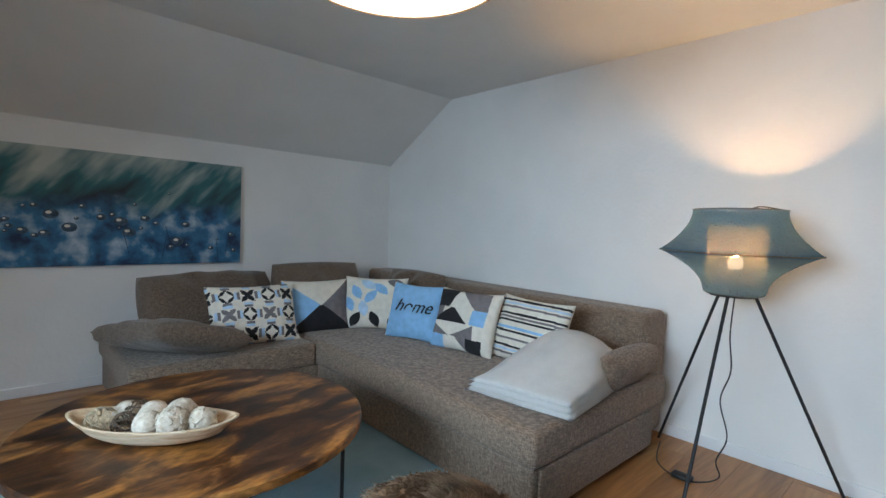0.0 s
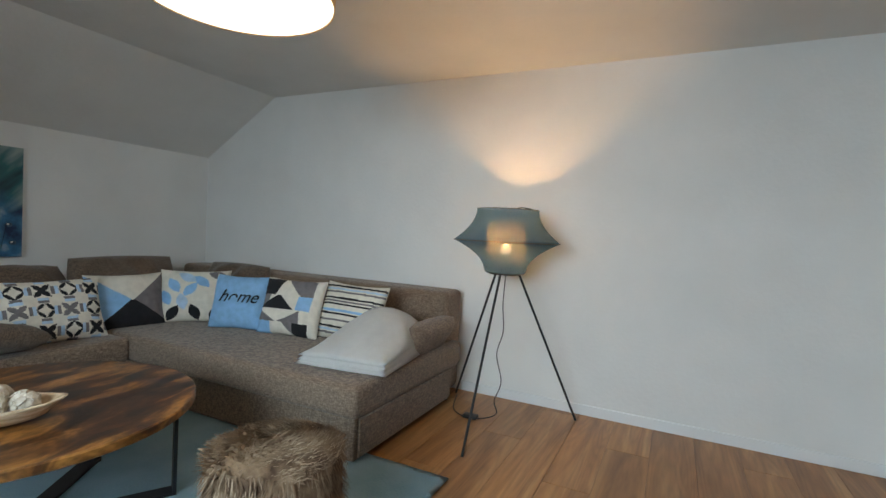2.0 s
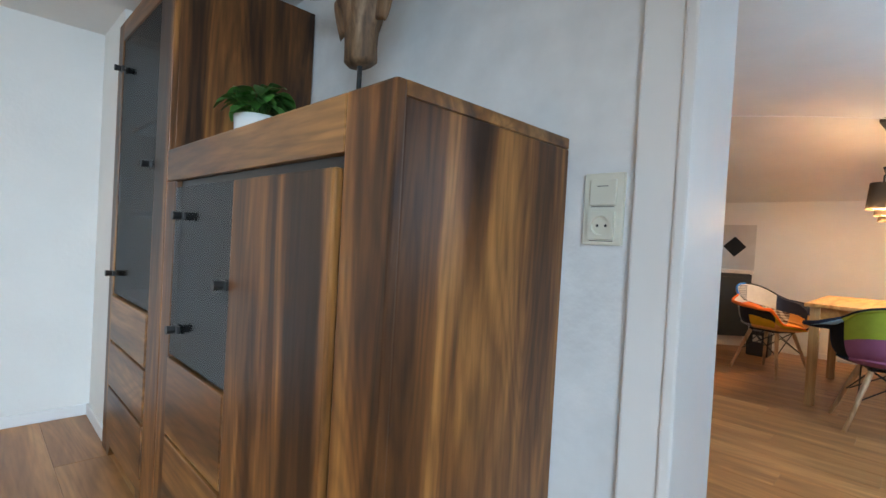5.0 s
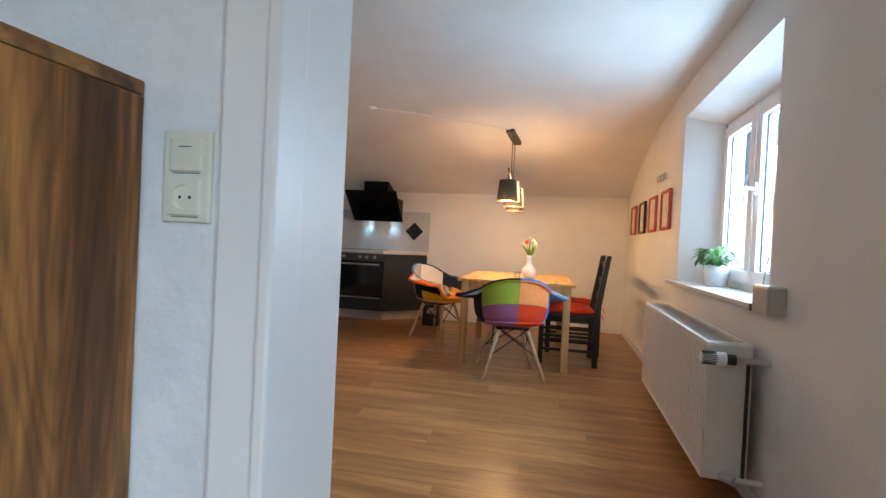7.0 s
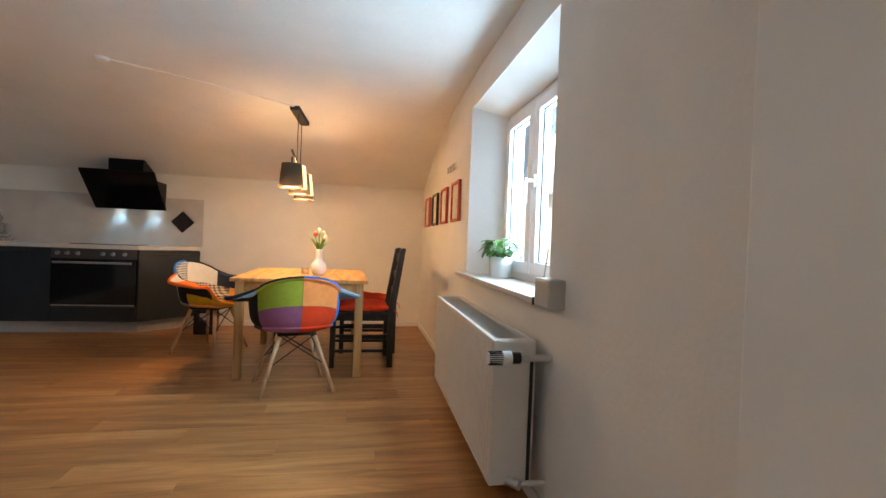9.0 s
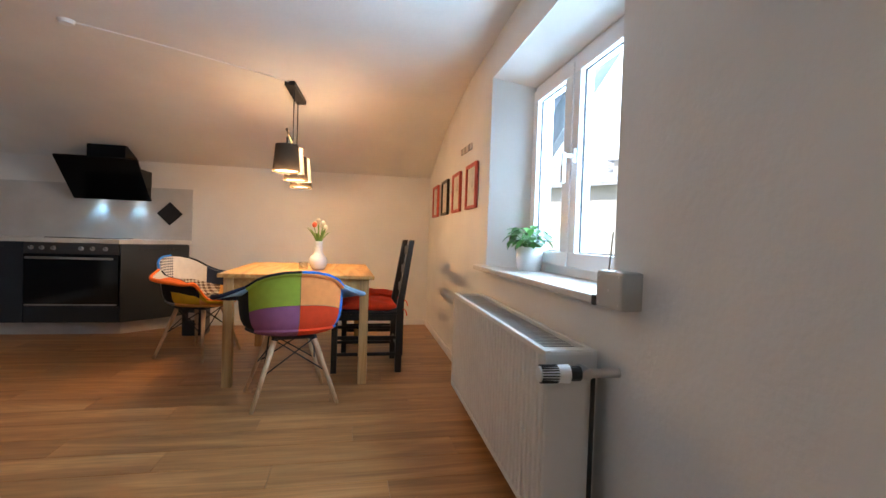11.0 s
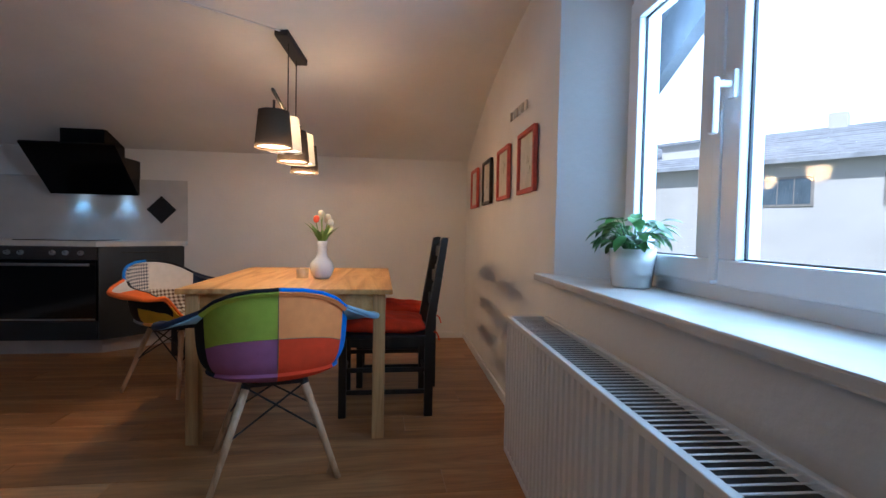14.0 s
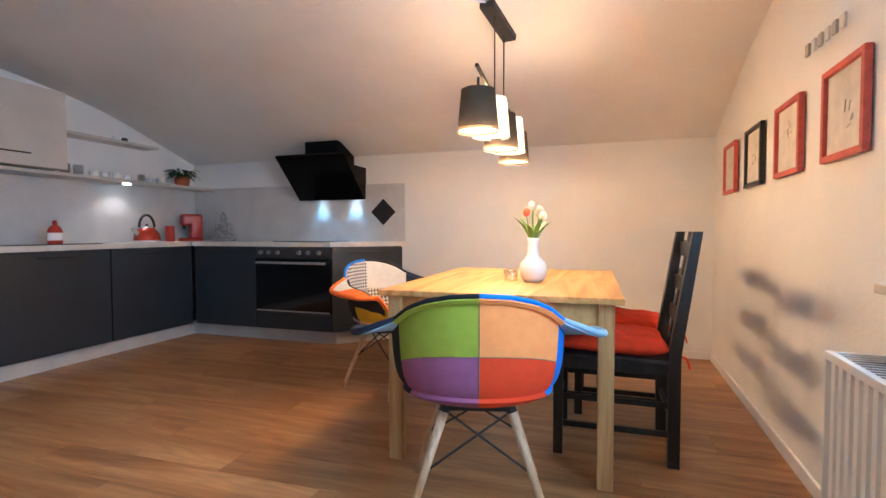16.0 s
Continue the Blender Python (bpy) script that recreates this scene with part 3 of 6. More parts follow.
def sofa():
    t = thing("corner_sofa", (0, 0, 0), "brown-beige woven corner sofa with loose back cushions", "sofa")
    part("seat_long", box((-4.0, -4.98, 0.20), (-2.93, -2.545, 0.345), 0.035, seg=4), M["sofa"], t, smooth=True)
    part("base_long", box((-3.9, -4.98, 0.02), (-2.95, -2.56, 0.205), 0.012), M["sofa"], t)
    part("seat_short", box((-2.935, -4.98, 0.20), (-2.02, -4.06, 0.335), 0.035, seg=4), M["sofa"], t, smooth=True)
    part("base_short", box((-2.95, -4.98, 0.02), (-2.04, -4.075, 0.205), 0.012), M["sofa"], t)
    part("backrest", box((-4.10, -4.98, 0.03), (-3.87, -2.60, 0.645), 0.045, seg=4), M["sofa"], t, smooth=True)
    part("backrest_short", box((-3.88, -5.03, 0.03), (-2.40, -4.88, 0.52), 0.04, seg=4), M["sofa"], t, smooth=True)
    b = box((-3.84, -2.558, 0.035), (-2.975, -2.546, 0.20), 0.005)
    part("bed_box_front", b, M["sofa"], t)
    for x, y in ((-3.05, -2.6), (-3.9, -2.6), (-2.12, -4.15), (-2.12, -4.9), (-3.9, -4.9)):
        part("foot", rod((x, y, 0), (x, y, 0.03), 0.02), M["black"], t)
    for at, w, h, d, rx, rz in (((-2.56, -4.55, 0.325), 0.76, 0.40, 0.26, 30, 6), ((-3.24, -4.60, 0.335), 0.62, 0.40, 0.22, 14, -4),
                                ((-3.74, -4.25, 0.335), 0.56, 0.36, 0.20, 12, -88)):
        c = part("back_cushion", pad(w, h, d, n=30, power=0.5, rough_=0.05, pinch=-0.06), M["sofa_soft"], t, "loose brown back cushion", True)
        c.matrix_basis = pose(*at, -rx, 0, 180 + rz)
    c = part("arm_cushion", pad(0.70, 0.46, 0.15, n=30, power=0.26, rough_=0.02, pinch=0.0), M["sofa_soft"], t, "drooping brown arm cushion", True)
    c.matrix_basis = Matrix.Translation((-2.22, -4.28, 0.42)) @ Euler((radians(74), radians(-10), radians(104))).to_matrix().to_4x4() @ pose(0, 0, -0.25)
    c = part("bolster", pad(0.46, 0.20, 0.14, power=0.34, rough_=0.012), M["sofa"], t, "small woven bolster", True)
    c.matrix_basis = pose(-3.66, -2.66, 0.335, 0, 0, 0) @ pose(0, 0, 0.0, -30, 0, 0)


sofa()


def cushion(at, w, h, d, tilt, rz, label, faces):
    """A scatter cushion leaning back by tilt, facing rz; faces: a function that picks a colour for (u, v) in -1..1."""
    names = ["cream", "sky", "ink", "grey", "paleblue"]
    b = pad(w, h, d, n=92, power=0.44, rough_=0.02, pinch=0.08)
    for f in b.faces:
        c = f.calc_center_median()
        u, v = c.x / (w / 2), (c.z - h / 2) / (h / 2)
        f.material_index = names.index(faces(u, v)) if c.y < 0.001 else 0
    t = link("scatter_cushion", b, [M[k] for k in names], None, True)
    t.matrix_basis = pose(*at, 0, 0, rz) @ pose(0, 0, 0, -tilt, 0, 0)
    return tagged(t, label, "cushion", "cushions on the sofa")


def p_circ(u, v):
    """Half-drop lattice of ringed stars and four-petal flowers, with blue and grey petals between."""
    a, c = (u + 0.15) / 0.44, (v + 0.05) / 0.62
    i, j = round(a), round(c)
    x, y = (a - i) * 2, (c - j) * 2
    r = math.hypot(x, y)
    if (i + j) % 2 == 0:
        if r < 0.70:
            return "cream" if abs(x) ** 0.62 + abs(y) ** 0.62 < 0.86 else "ink"
    elif r < 0.92 and abs(abs(x) - abs(y)) < 0.34 * math.sin(math.pi * min(1.0, r / 0.92)):
        return "ink" if j % 2 else "grey"
    edge = max(abs(x), abs(y))
    if edge > 0.72 and min(abs(x), abs(y)) < 0.42:
        return "paleblue" if (abs(x) > abs(y)) == ((i + j) % 2 == 0) else "grey"
    return "cream"


def p_x(u, v):
    if v > abs(u) - 0.05:
        return "cream"
    if v < -abs(u) * 0.95 + 0.0:
        return "ink"
    return "sky" if u < 0 else "grey"


def p_leaf(u, v):
    for cx, cy, a, c in ((-0.55, 0.35, 0.5, "sky"), (-0.2, 0.65, 1.0, "paleblue"), (-0.1, 0.2, -0.6, "sky"), (-0.75, -0.1, 0.4, "sky"), (0.2, 0.5, 0.8, "sky"),
                         (-0.55, -0.65, -0.5, "ink"), (0.05, -0.62, 0.4, "ink"), (0.6, -0.7, -0.3, "ink"), (0.65, 0.75, 1.3, "grey"), (0.75, 0.25, 0.3, "grey"), (-0.3, -0.25, 0.2, "paleblue")):
        x, y = (u - cx), (v - cy)
        x, y = x * math.cos(a) + y * math.sin(a), -x * math.sin(a) + y * math.cos(a)
        if abs(x) < 0.15 * (1 - (y / 0.3) ** 2):
            return c
    return "cream"


def p_tri(u, v):
    if u > 0.75 or v > 0.92:
        return "cream"
    if v > 0.35:
        return "ink" if u < -0.45 + 0.3 * (v - 0.3) else ("cream" if v > 1.2 - u * 0.4 or u + v < 0.75 else "grey")
    if v > -0.12:
        return "ink" if abs(u + 0.3) < 0.55 * (0.4 - v) / 0.5 + 0.0 and v < 0.4 else ("grey" if u < -0.6 else ("cream" if u < 0.35 else "sky"))
    if v > -0.55:
        return "cream" if abs(u + 0.25) < 0.8 * (v + 0.55) / 0.45 else ("grey" if u < 0.5 else "cream")
    return "sky" if u < -0.45 else ("cream" if u + v < -0.6 else ("grey" if u < 0.3 else "ink"))


def p_stripe(u, v):
    k = (v + 1) * 9.5
    s, f = int(k), k - int(k)
    if f > 0.62:
        return "cream"
    return ["ink", "cream", "grey", "paleblue", "ink", "cream", "grey", "cream", "ink", "sky", "cream", "ink", "grey"][s % 13]


cushion((-2.65, -4.22, 0.325), 0.50, 0.35, 0.14, 24, 180 - 4, "white cushion with black and blue circles and petals", p_circ)
cushion((-3.07, -4.29, 0.325), 0.43, 0.345, 0.14, 20, 180 - 8, "cream cushion with blue, grey and black triangles", p_x)
cushion((-3.37, -4.15, 0.335), 0.42, 0.35, 0.14, 18, 180 - 45, "white cushion printed with blue and black leaves", p_leaf)
home = cushion((-3.40, -3.80, 0.335), 0.37, 0.345, 0.15, 18, 90 + 20, "plain sky-blue cushion lettered home", lambda u, v: "sky" if abs(u) < 0.93 else "cream")
cushion((-3.45, -3.44, 0.335), 0.42, 0.35, 0.14, 18, 90 + 8, "cream cushion with black, grey and blue triangles", p_tri)
cushion((-3.54, -3.08, 0.335), 0.46, 0.35, 0.14, 18, 90 - 4, "cushion with black, grey and white stripes", p_stripe)
fc = bpy.data.curves.new("word", "FONT")
fc.body, fc.size, fc.extrude, fc.align_x, fc.shear = "home", 0.108, 0.001, "CENTER", 0.42
wt = new("word", fc)
wt.parent = home
wt.data.materials.append(M["ink"])
wt.matrix_basis = pose(0.02, -0.083, 0.16, 90, 0, 0)


def blanket():
    t = thing("folded_blanket", (-3.41, -2.79, 0.345), "white fleece blanket folded over a pillow on the sofa", "blanket", rz=8)
    for k, (dz, s) in enumerate(((0.0, 1.0), (0.018, 0.97), (0.036, 0.95))):
        made = bmesh.new()
        n = 26
        rows = []
        for j in range(n + 1):
            row = []
            for i in range(n + 1):
                u, v = 2 * i / n - 1, 2 * j / n - 1
                edge = 1 - max(abs(u), abs(v)) ** 8
                x = u * 0.36 * s + 0.012 * noise.noise(Vector((u * 2, v * 2, k)))
                y = v * 0.235 * s + 0.012 * noise.noise(Vector((v * 2, u * 2, k + 9)))
                rise = 0.17 * math.exp(-((u + 0.25) ** 2) * 1.6 - (v - 0.1) ** 2 * 0.9) * (0.4 + 0.6 * edge)
                z = dz + 0.012 + 0.016 * edge + rise * (1 if k == 2 else 0.0 + 0.9 * (edge > 0.2)) + 0.010 * noise.noise(Vector((u * 3.1, v * 3.1, 4))) * edge
                row.append(made.verts.new((x, y, z)))
            rows.append(row)
        for j in range(n):
            for i in range(n):
                made.faces.new((rows[j][i], rows[j][i + 1], rows[j + 1][i + 1], rows[j + 1][i]))
        bmesh.ops.solidify(made, geom=made.faces[:], thickness=0.012)
        part("fold", made, M["blanket"], t, smooth=True)


blanket()


def coffee_table():
    t = thing("coffee_table", (-2.085, -3.20, 0), "round rustic wood coffee table on black steel frames", "coffee table", rz=12)
    part("tabletop", lathe([(0, 0.372), (0.483, 0.372), (0.488, 0.376), (0.488, 0.398), (0.484, 0.402), (0, 0.402)], 72), M["rustic"], t)
    for k in range(2):
        b = bmesh.new()
        for s in (-1, 1):
            box((s * 0.43 - 0.006, -0.03, 0.011), (s * 0.43 + 0.006, 0.03, 0.372), 0.001, b)
        box((-0.43, -0.03, 0.011 + 0.004 * k), (0.43, 0.03, 0.022 + 0.004 * k), 0.001, b)
        box((-0.43, -0.03, 0.355), (0.43, 0.03, 0.366 + 0.004 * k), 0.001, b)
        f = part("leg_frame", b, M["steel_black"], t, "flat black steel frame")
        f.rotation_euler = (0, 0, radians(-42 + 66 * k))


coffee_table()


def deco_bowl():
    t = thing("dough_bowl", (-1.928, -3.118, 0.403), "long pale wooden bowl on the coffee table", "bowl", rz=-41)
    made = bmesh.new()
    n, m = 40, 12
    outer, inner = [], []
    for side, rows in ((0, outer), (1, inner)):
        for j in range(m + 1):
            row = []
            for i in range(n):
                a = 2 * math.pi * i / n
                f = j / m
                lx, ly = 0.235, 0.098
                k = (0.35 + 0.65 * f ** 0.7) - (0.045 if side else 0) * (0.6 + 0.4 * f)
                px = abs(math.cos(a)) ** 0.8 * math.copysign(1, math.cos(a))
                z = 0.058 * f ** 1.7 + (0.012 * px ** 4 if f > 0.6 else 0) * f + (0.010 if side else 0) * (1 - f)
                row.append(made.verts.new((lx * px * k, ly * math.sin(a) * k * (1 - 0.25 * px * px), z)))
            rows.append(row)
    for rows, flip in ((outer, 0), (inner, 1)):
        for j in range(m):
            for i in range(n):
                q = (rows[j][i], rows[j][(i + 1) % n], rows[j + 1][(i + 1) % n], rows[j + 1][i])
                made.faces.new(q[::-1] if flip else q)
        made.faces.new(rows[0] if flip else rows[0][::-1])
    for i in range(n):
        made.faces.new((outer[m][i], outer[m][(i + 1) % n], inner[m][(i + 1) % n], inner[m][i]))
    part("bowl", made, M["bowl"], t, smooth=True)
    pale = material("pale_shell", (0.72, 0.66, 0.56), 0.8, vary=0.2, scale=60, bump=0.8, fine=160, color2=(0.42, 0.34, 0.25))
    dark = material("dark_twig", (0.10, 0.065, 0.04), 0.8, vary=0.3, scale=60)
    straw = material("straw_twig", (0.50, 0.41, 0.28), 0.8, vary=0.2, scale=60)
    spots = ((0.125, -0.028, 0.033, "t", straw), (0.095, 0.036, 0.031, "r", pale), (0.058, 0.03, 0.033, "t", dark), (0.06, -0.03, 0.028, "t", dark),
             (0.012, 0.022, 0.034, "r", pale), (-0.005, -0.038, 0.032, "r", pale), (-0.06, 0.032, 0.036, "r", pale), (-0.066, -0.028, 0.035, "d", pale), (-0.135, 0.0, 0.031, "d", pale))
    rng = random.Random(7)
    for x, y, r, kind, mt in spots:
        b = bmesh.new()
        r *= 1.18
        c = Vector((x, -y, 0.018 + r))
        if kind == "t":
            for _ in range(11):
                q = Euler([rng.uniform(0, 6.3) for _ in range(3)])
                pts = []
                for i in range(20):
                    p = Vector((math.cos(i / 20 * 6.2832) * r, math.sin(i / 20 * 6.2832) * r, rng.uniform(-0.15, 0.15) * r))
                    p.rotate(q)
                    pts.append(c + p)
                tube(pts, 0.0016, 5, b, closed=True)
        else:
            bmesh.ops.create_icosphere(b, subdivisions=3, radius=r, matrix=Matrix.Translation(c))
            for v in b.verts:
                v.co = c + (v.co - c) * (1 + 0.07 * noise.noise((v.co - c) * 170 + Vector((x * 90, y * 90, 0))))
            if kind == "d":
                for _ in range(34):
                    d = Vector((rng.gauss(0, 1), rng.gauss(0, 1), rng.gauss(0.4, 1))).normalized()
                    mm = Matrix.Translation(c + d * r) @ d.to_track_quat("Z", "Y").to_matrix().to_4x4()
                    bmesh.ops.create_cone(b, cap_ends=True, segments=9, radius1=0.009, radius2=0.0075, depth=0.005, matrix=mm)
        o = link("deco_ball", b, mt, None, kind != "d")
        o.matrix_basis = t.matrix_basis
        tagged(o, {"t": "woven twig ball in the bowl", "r": "pale textured ball in the bowl", "d": "ball covered in pale wood discs"}[kind], "ball", "decorative balls in the bowl")


deco_bowl()


def rug():
    b = bmesh.new()
    n = 60
    vs = [[b.verts.new((-3.07 + 2.0 * i / n, -4.0 + 1.83 * j / n, 0.012 + 0.003 * noise.noise(Vector((i * 0.4, j * 0.4, 0))))) for i in range(n + 1)] for j in range(n + 1)]
    for j in range(n):
        for i in range(n):
            b.faces.new((vs[j][i], vs[j][i + 1], vs[j + 1][i + 1], vs[j + 1][i]))
    bmesh.ops.solidify(b, geom=b.faces[:], thickness=0.010)
    t = link("rug", b, M["rug"], None, True)
    tagged(t, "pale blue soft-pile rug under the coffee table", "rug")


rug()


def pouf():
    t = thing("fur_pouf", (-2.36, -2.40, 0.012), "round stool covered in brown faux fur on the rug", "stool")
    prof = [(0, 0), (0.17, 0), (0.185, 0.02), (0.19, 0.2), (0.185, 0.33), (0.16, 0.365), (0.1, 0.378), (0, 0.38)]
    part("body", lathe(prof, 40), M["fur"], t, smooth=True)
    rng = random.Random(3)
    for mt, count, name in ((M["fur"], 5200, "fur"), (M["fur_tip"], 2600, "fur_tip")):
        verts, faces = [], []
        for _ in range(count):
            if rng.random() < 0.45:
                r, a = 0.185 * math.sqrt(rng.random()), rng.uniform(0, 6.283)
                p = Vector((r * math.cos(a), r * math.sin(a), 0.378 - 0.05 * (r / 0.185) ** 4))
                flow = Vector((math.cos(a + 1.2 + 2 * noise.noise(p * 6)), math.sin(a + 1.2 + 2 * noise.noise(p * 6)), 0.35 + 0.4 * rng.random()))
            else:
                a, z = rng.uniform(0, 6.283), rng.uniform(0.01, 0.36)
                p = Vector((0.187 * math.cos(a), 0.187 * math.sin(a), z))
                flow = Vector((math.cos(a) * 0.5, math.sin(a) * 0.5, -1.0)) + 0.6 * Vector((noise.noise(p * 12), noise.noise(p * 12 + Vector((5, 5, 5))), 0))
            flow = (flow + Vector([rng.gauss(0, 0.2) for _ in range(3)])).normalized() * rng.uniform(0.025, 0.048)
            side = flow.cross(Vector((math.cos(a), math.sin(a), 0.6))).normalized() * rng.uniform(0.0012, 0.0024)
            k = len(verts)
            verts += [p - side, p + side, p + flow * 0.55 + side * 0.7, p + flow * 0.55 - side * 0.7, p + flow + Vector((0, 0, -0.006))]
            faces += [(k, k + 1, k + 2, k + 3), (k + 3, k + 2, k + 4)]
        me = bpy.data.meshes.new(name)
        me.from_pydata(verts, [], faces)
        me.materials.append(mt)
        o = tagged(new(name, me), "tufts of brown fur", kind="stuff")
        o.parent = t


pouf()


def floor_lamp():
    t = thing("floor_lamp", (-3.80, -2.23, 0), "tripod floor lamp with a lit blue gauze shade", "lamp")
    prof = [(0.098, 0.797), (0.108, 0.80)]
    for k in range(1, 15):
        f = k / 14
        prof.append((0.112 + 0.171 * f ** 2.1, 0.80 + 0.165 * f))
    for k in range(1, 15):
        f = k / 14
        prof.append((0.165 + 0.118 * (1 - f) ** 1.9, 0.965 + 0.17 * f))
    part("shade", lathe(prof, 48), M["shade_blue"], t, "blue gauze shade", True)
    for r, z in ((0.165, 1.135), (0.283, 0.965), (0.098, 0.797)):
        b = tube([(r * math.cos(a * math.pi / 24), r * math.sin(a * math.pi / 24), z) for a in range(48)], 0.0028, 6, closed=True)
        part("shade_ring", b, M["steel_black"], t)
    part("inner_shade", lathe([(0.105, 0.83), (0.105, 1.07)], 32), M["shade_inner"], t, "cream inner shade", True)
    b = bmesh.new()
    bmesh.ops.create_uvsphere(b, u_segments=20, v_segments=14, radius=0.030, matrix=Matrix.Translation((0, 0, 0.922)))
    part("bulb", b, M["bulb"], t, "glowing bulb", True)
    part("bulb_socket", rod((0, 0, 0.80), (0, 0, 0.90), 0.016), M["black"], t)
    tops = ((0.515, 0.02), (-0.215, 0.382), (-0.25, -0.36))
    for x, y in tops:
        d = Vector((x, y, 0)).normalized() * 0.075
        part("leg", rod((x, y, 0), (d.x, d.y, 0.80), 0.0065, 0.0065), M["steel_black"], t)
    part("top_hook", tube(wire([(-0.02, 0.02, 1.135), (-0.02, 0.06, 1.15), (-0.015, 0.10, 1.147), (-0.01, 0.155, 1.135)]), 0.003, 6), M["steel_black"], t)
    part("bottom_plate", rod((0, 0, 0.788), (0, 0, 0.797), 0.085, seg=32), M["steel_black"], t)
    part("cord", tube(wire([(-0.02, 0.0, 0.79), (-0.03, -0.01, 0.62), (0.0, 0.01, 0.48), (-0.03, -0.03, 0.34), (-0.01, 0.01, 0.2), (-0.03, -0.03, 0.08), (-0.05, -0.02, 0.006), (0.05, -0.05, 0.006), (0.1, -0.13, 0.006), (0.02, -0.25, 0.006), (-0.2, -0.33, 0.006)]), 0.003, 6), M["black"], t)
    part("foot_switch", box((0.06, -0.16, 0.004), (0.11, -0.08, 0.024), 0.009), M["black"], t, smooth=True)


floor_lamp()


def ceiling_lamp():
    t = thing("ceiling_lamp", (-2.32, -2.58, 0), "round tan drum ceiling lamp with a lit white diffuser", "lamp")
    part("drum", lathe([(0.272, 1.64), (0.275, 1.64), (0.275, 1.86), (0.272, 1.86)], 64), M["shade_tan"], t, "tan cloth drum", True)
    part("diffuser", lathe([(0, 1.643), (0.270, 1.643), (0.270, 1.649), (0, 1.649)], 64), M["diffuser"], t, "lit white diffuser")
    part("stem", rod((0, 0, 1.65), (0, 0, ZL - 0.02), 0.008), M["chrome"], t)
    part("canopy", lathe([(0, ZL - 0.03), (0.05, ZL - 0.03), (0.055, ZL - 0.0), (0, ZL)], 32), M["white_plastic"], t)


ceiling_lamp()


def socket_plate(at, rz, rows, label):
    t = thing("wall_socket", at, label, "socket", rz=rz)
    h = 0.071 * rows + 0.012
    part("plate", box((-0.045, -0.011, -h / 2), (0.045, 0, h / 2), 0.003), M["plastic"], t)
    for k in range(rows):
        z = (k - (rows - 1) / 2) * 0.071
        if k == rows - 1 and rows > 1:
            part("rocker", box((-0.030, -0.016, z - 0.028), (0.030, -0.010, z + 0.028), 0.003), M["plastic"], t)
            # dark strip paints the shade below the rocker
            part("rocker_shade", box((-0.026, -0.0118, z - 0.0315), (0.026, -0.0106, z - 0.0298)), M["dark_line"], t)
            part("rocker_mark", box((-0.012, -0.0168, z + 0.012), (0.012, -0.0158, z + 0.0135)), M["black"], t)
        else:
            b = bmesh.new()
            n = 40
            rings = []
            for rad, y in ((0, -0.009), (1, -0.0195), (2, -0.0195), (3, -0.0125)):
                ring = []
                for q in range(n):
                    a = 2 * math.pi * q / n
                    m = 0.030 / max(abs(math.cos(a)), abs(math.sin(a)))
                    rr = (m, m - 0.0012, 0.0205, 0.0195)[rad]
                    ring.append(b.verts.new((rr * math.cos(a), y, z + rr * math.sin(a))))
                rings.append(ring)
            for p, q in zip(rings, rings[1:]):
                for e in range(n):
                    b.faces.new((p[e], p[(e + 1) % n], q[(e + 1) % n], q[e]))
            b.faces.new(rings[-1])
            bmesh.ops.recalc_face_normals(b, faces=b.faces[:])
            part("insert", b, M["plastic"], t)
            # dark strip paints the shade below the socket insert
            part("insert_shade", box((-0.026, -0.0118, z - 0.0335), (0.026, -0.0106, z - 0.0320)), M["dark_line"], t)
            for s in (-1, 1):
                part("contact_hole", rod((s * 0.0095, -0.0132, z), (s * 0.0095, -0.0122, z), 0.0030), M["black"], t)
    return t


socket_plate((-1.560, 0, 1.101), 0, 2, "cream light switch with a socket below it")
t = socket_plate((XW, -4.72, 0.585), 90, 2, "cream double socket on the wall over the sofa")
t.matrix_basis = t.matrix_basis @ pose(0, 0, 0, 0, 90, 0)


def knob(t, x, z):
    part("knob", rod((x, -0.515, z), (x, -0.545, z), 0.011, 0.013), M["black"], t, "small black knob")
    part("knob_plate", box((x - 0.022, -0.522, z - 0.012), (x + 0.022, -0.512, z + 0.012), 0.003), M["black"], t)


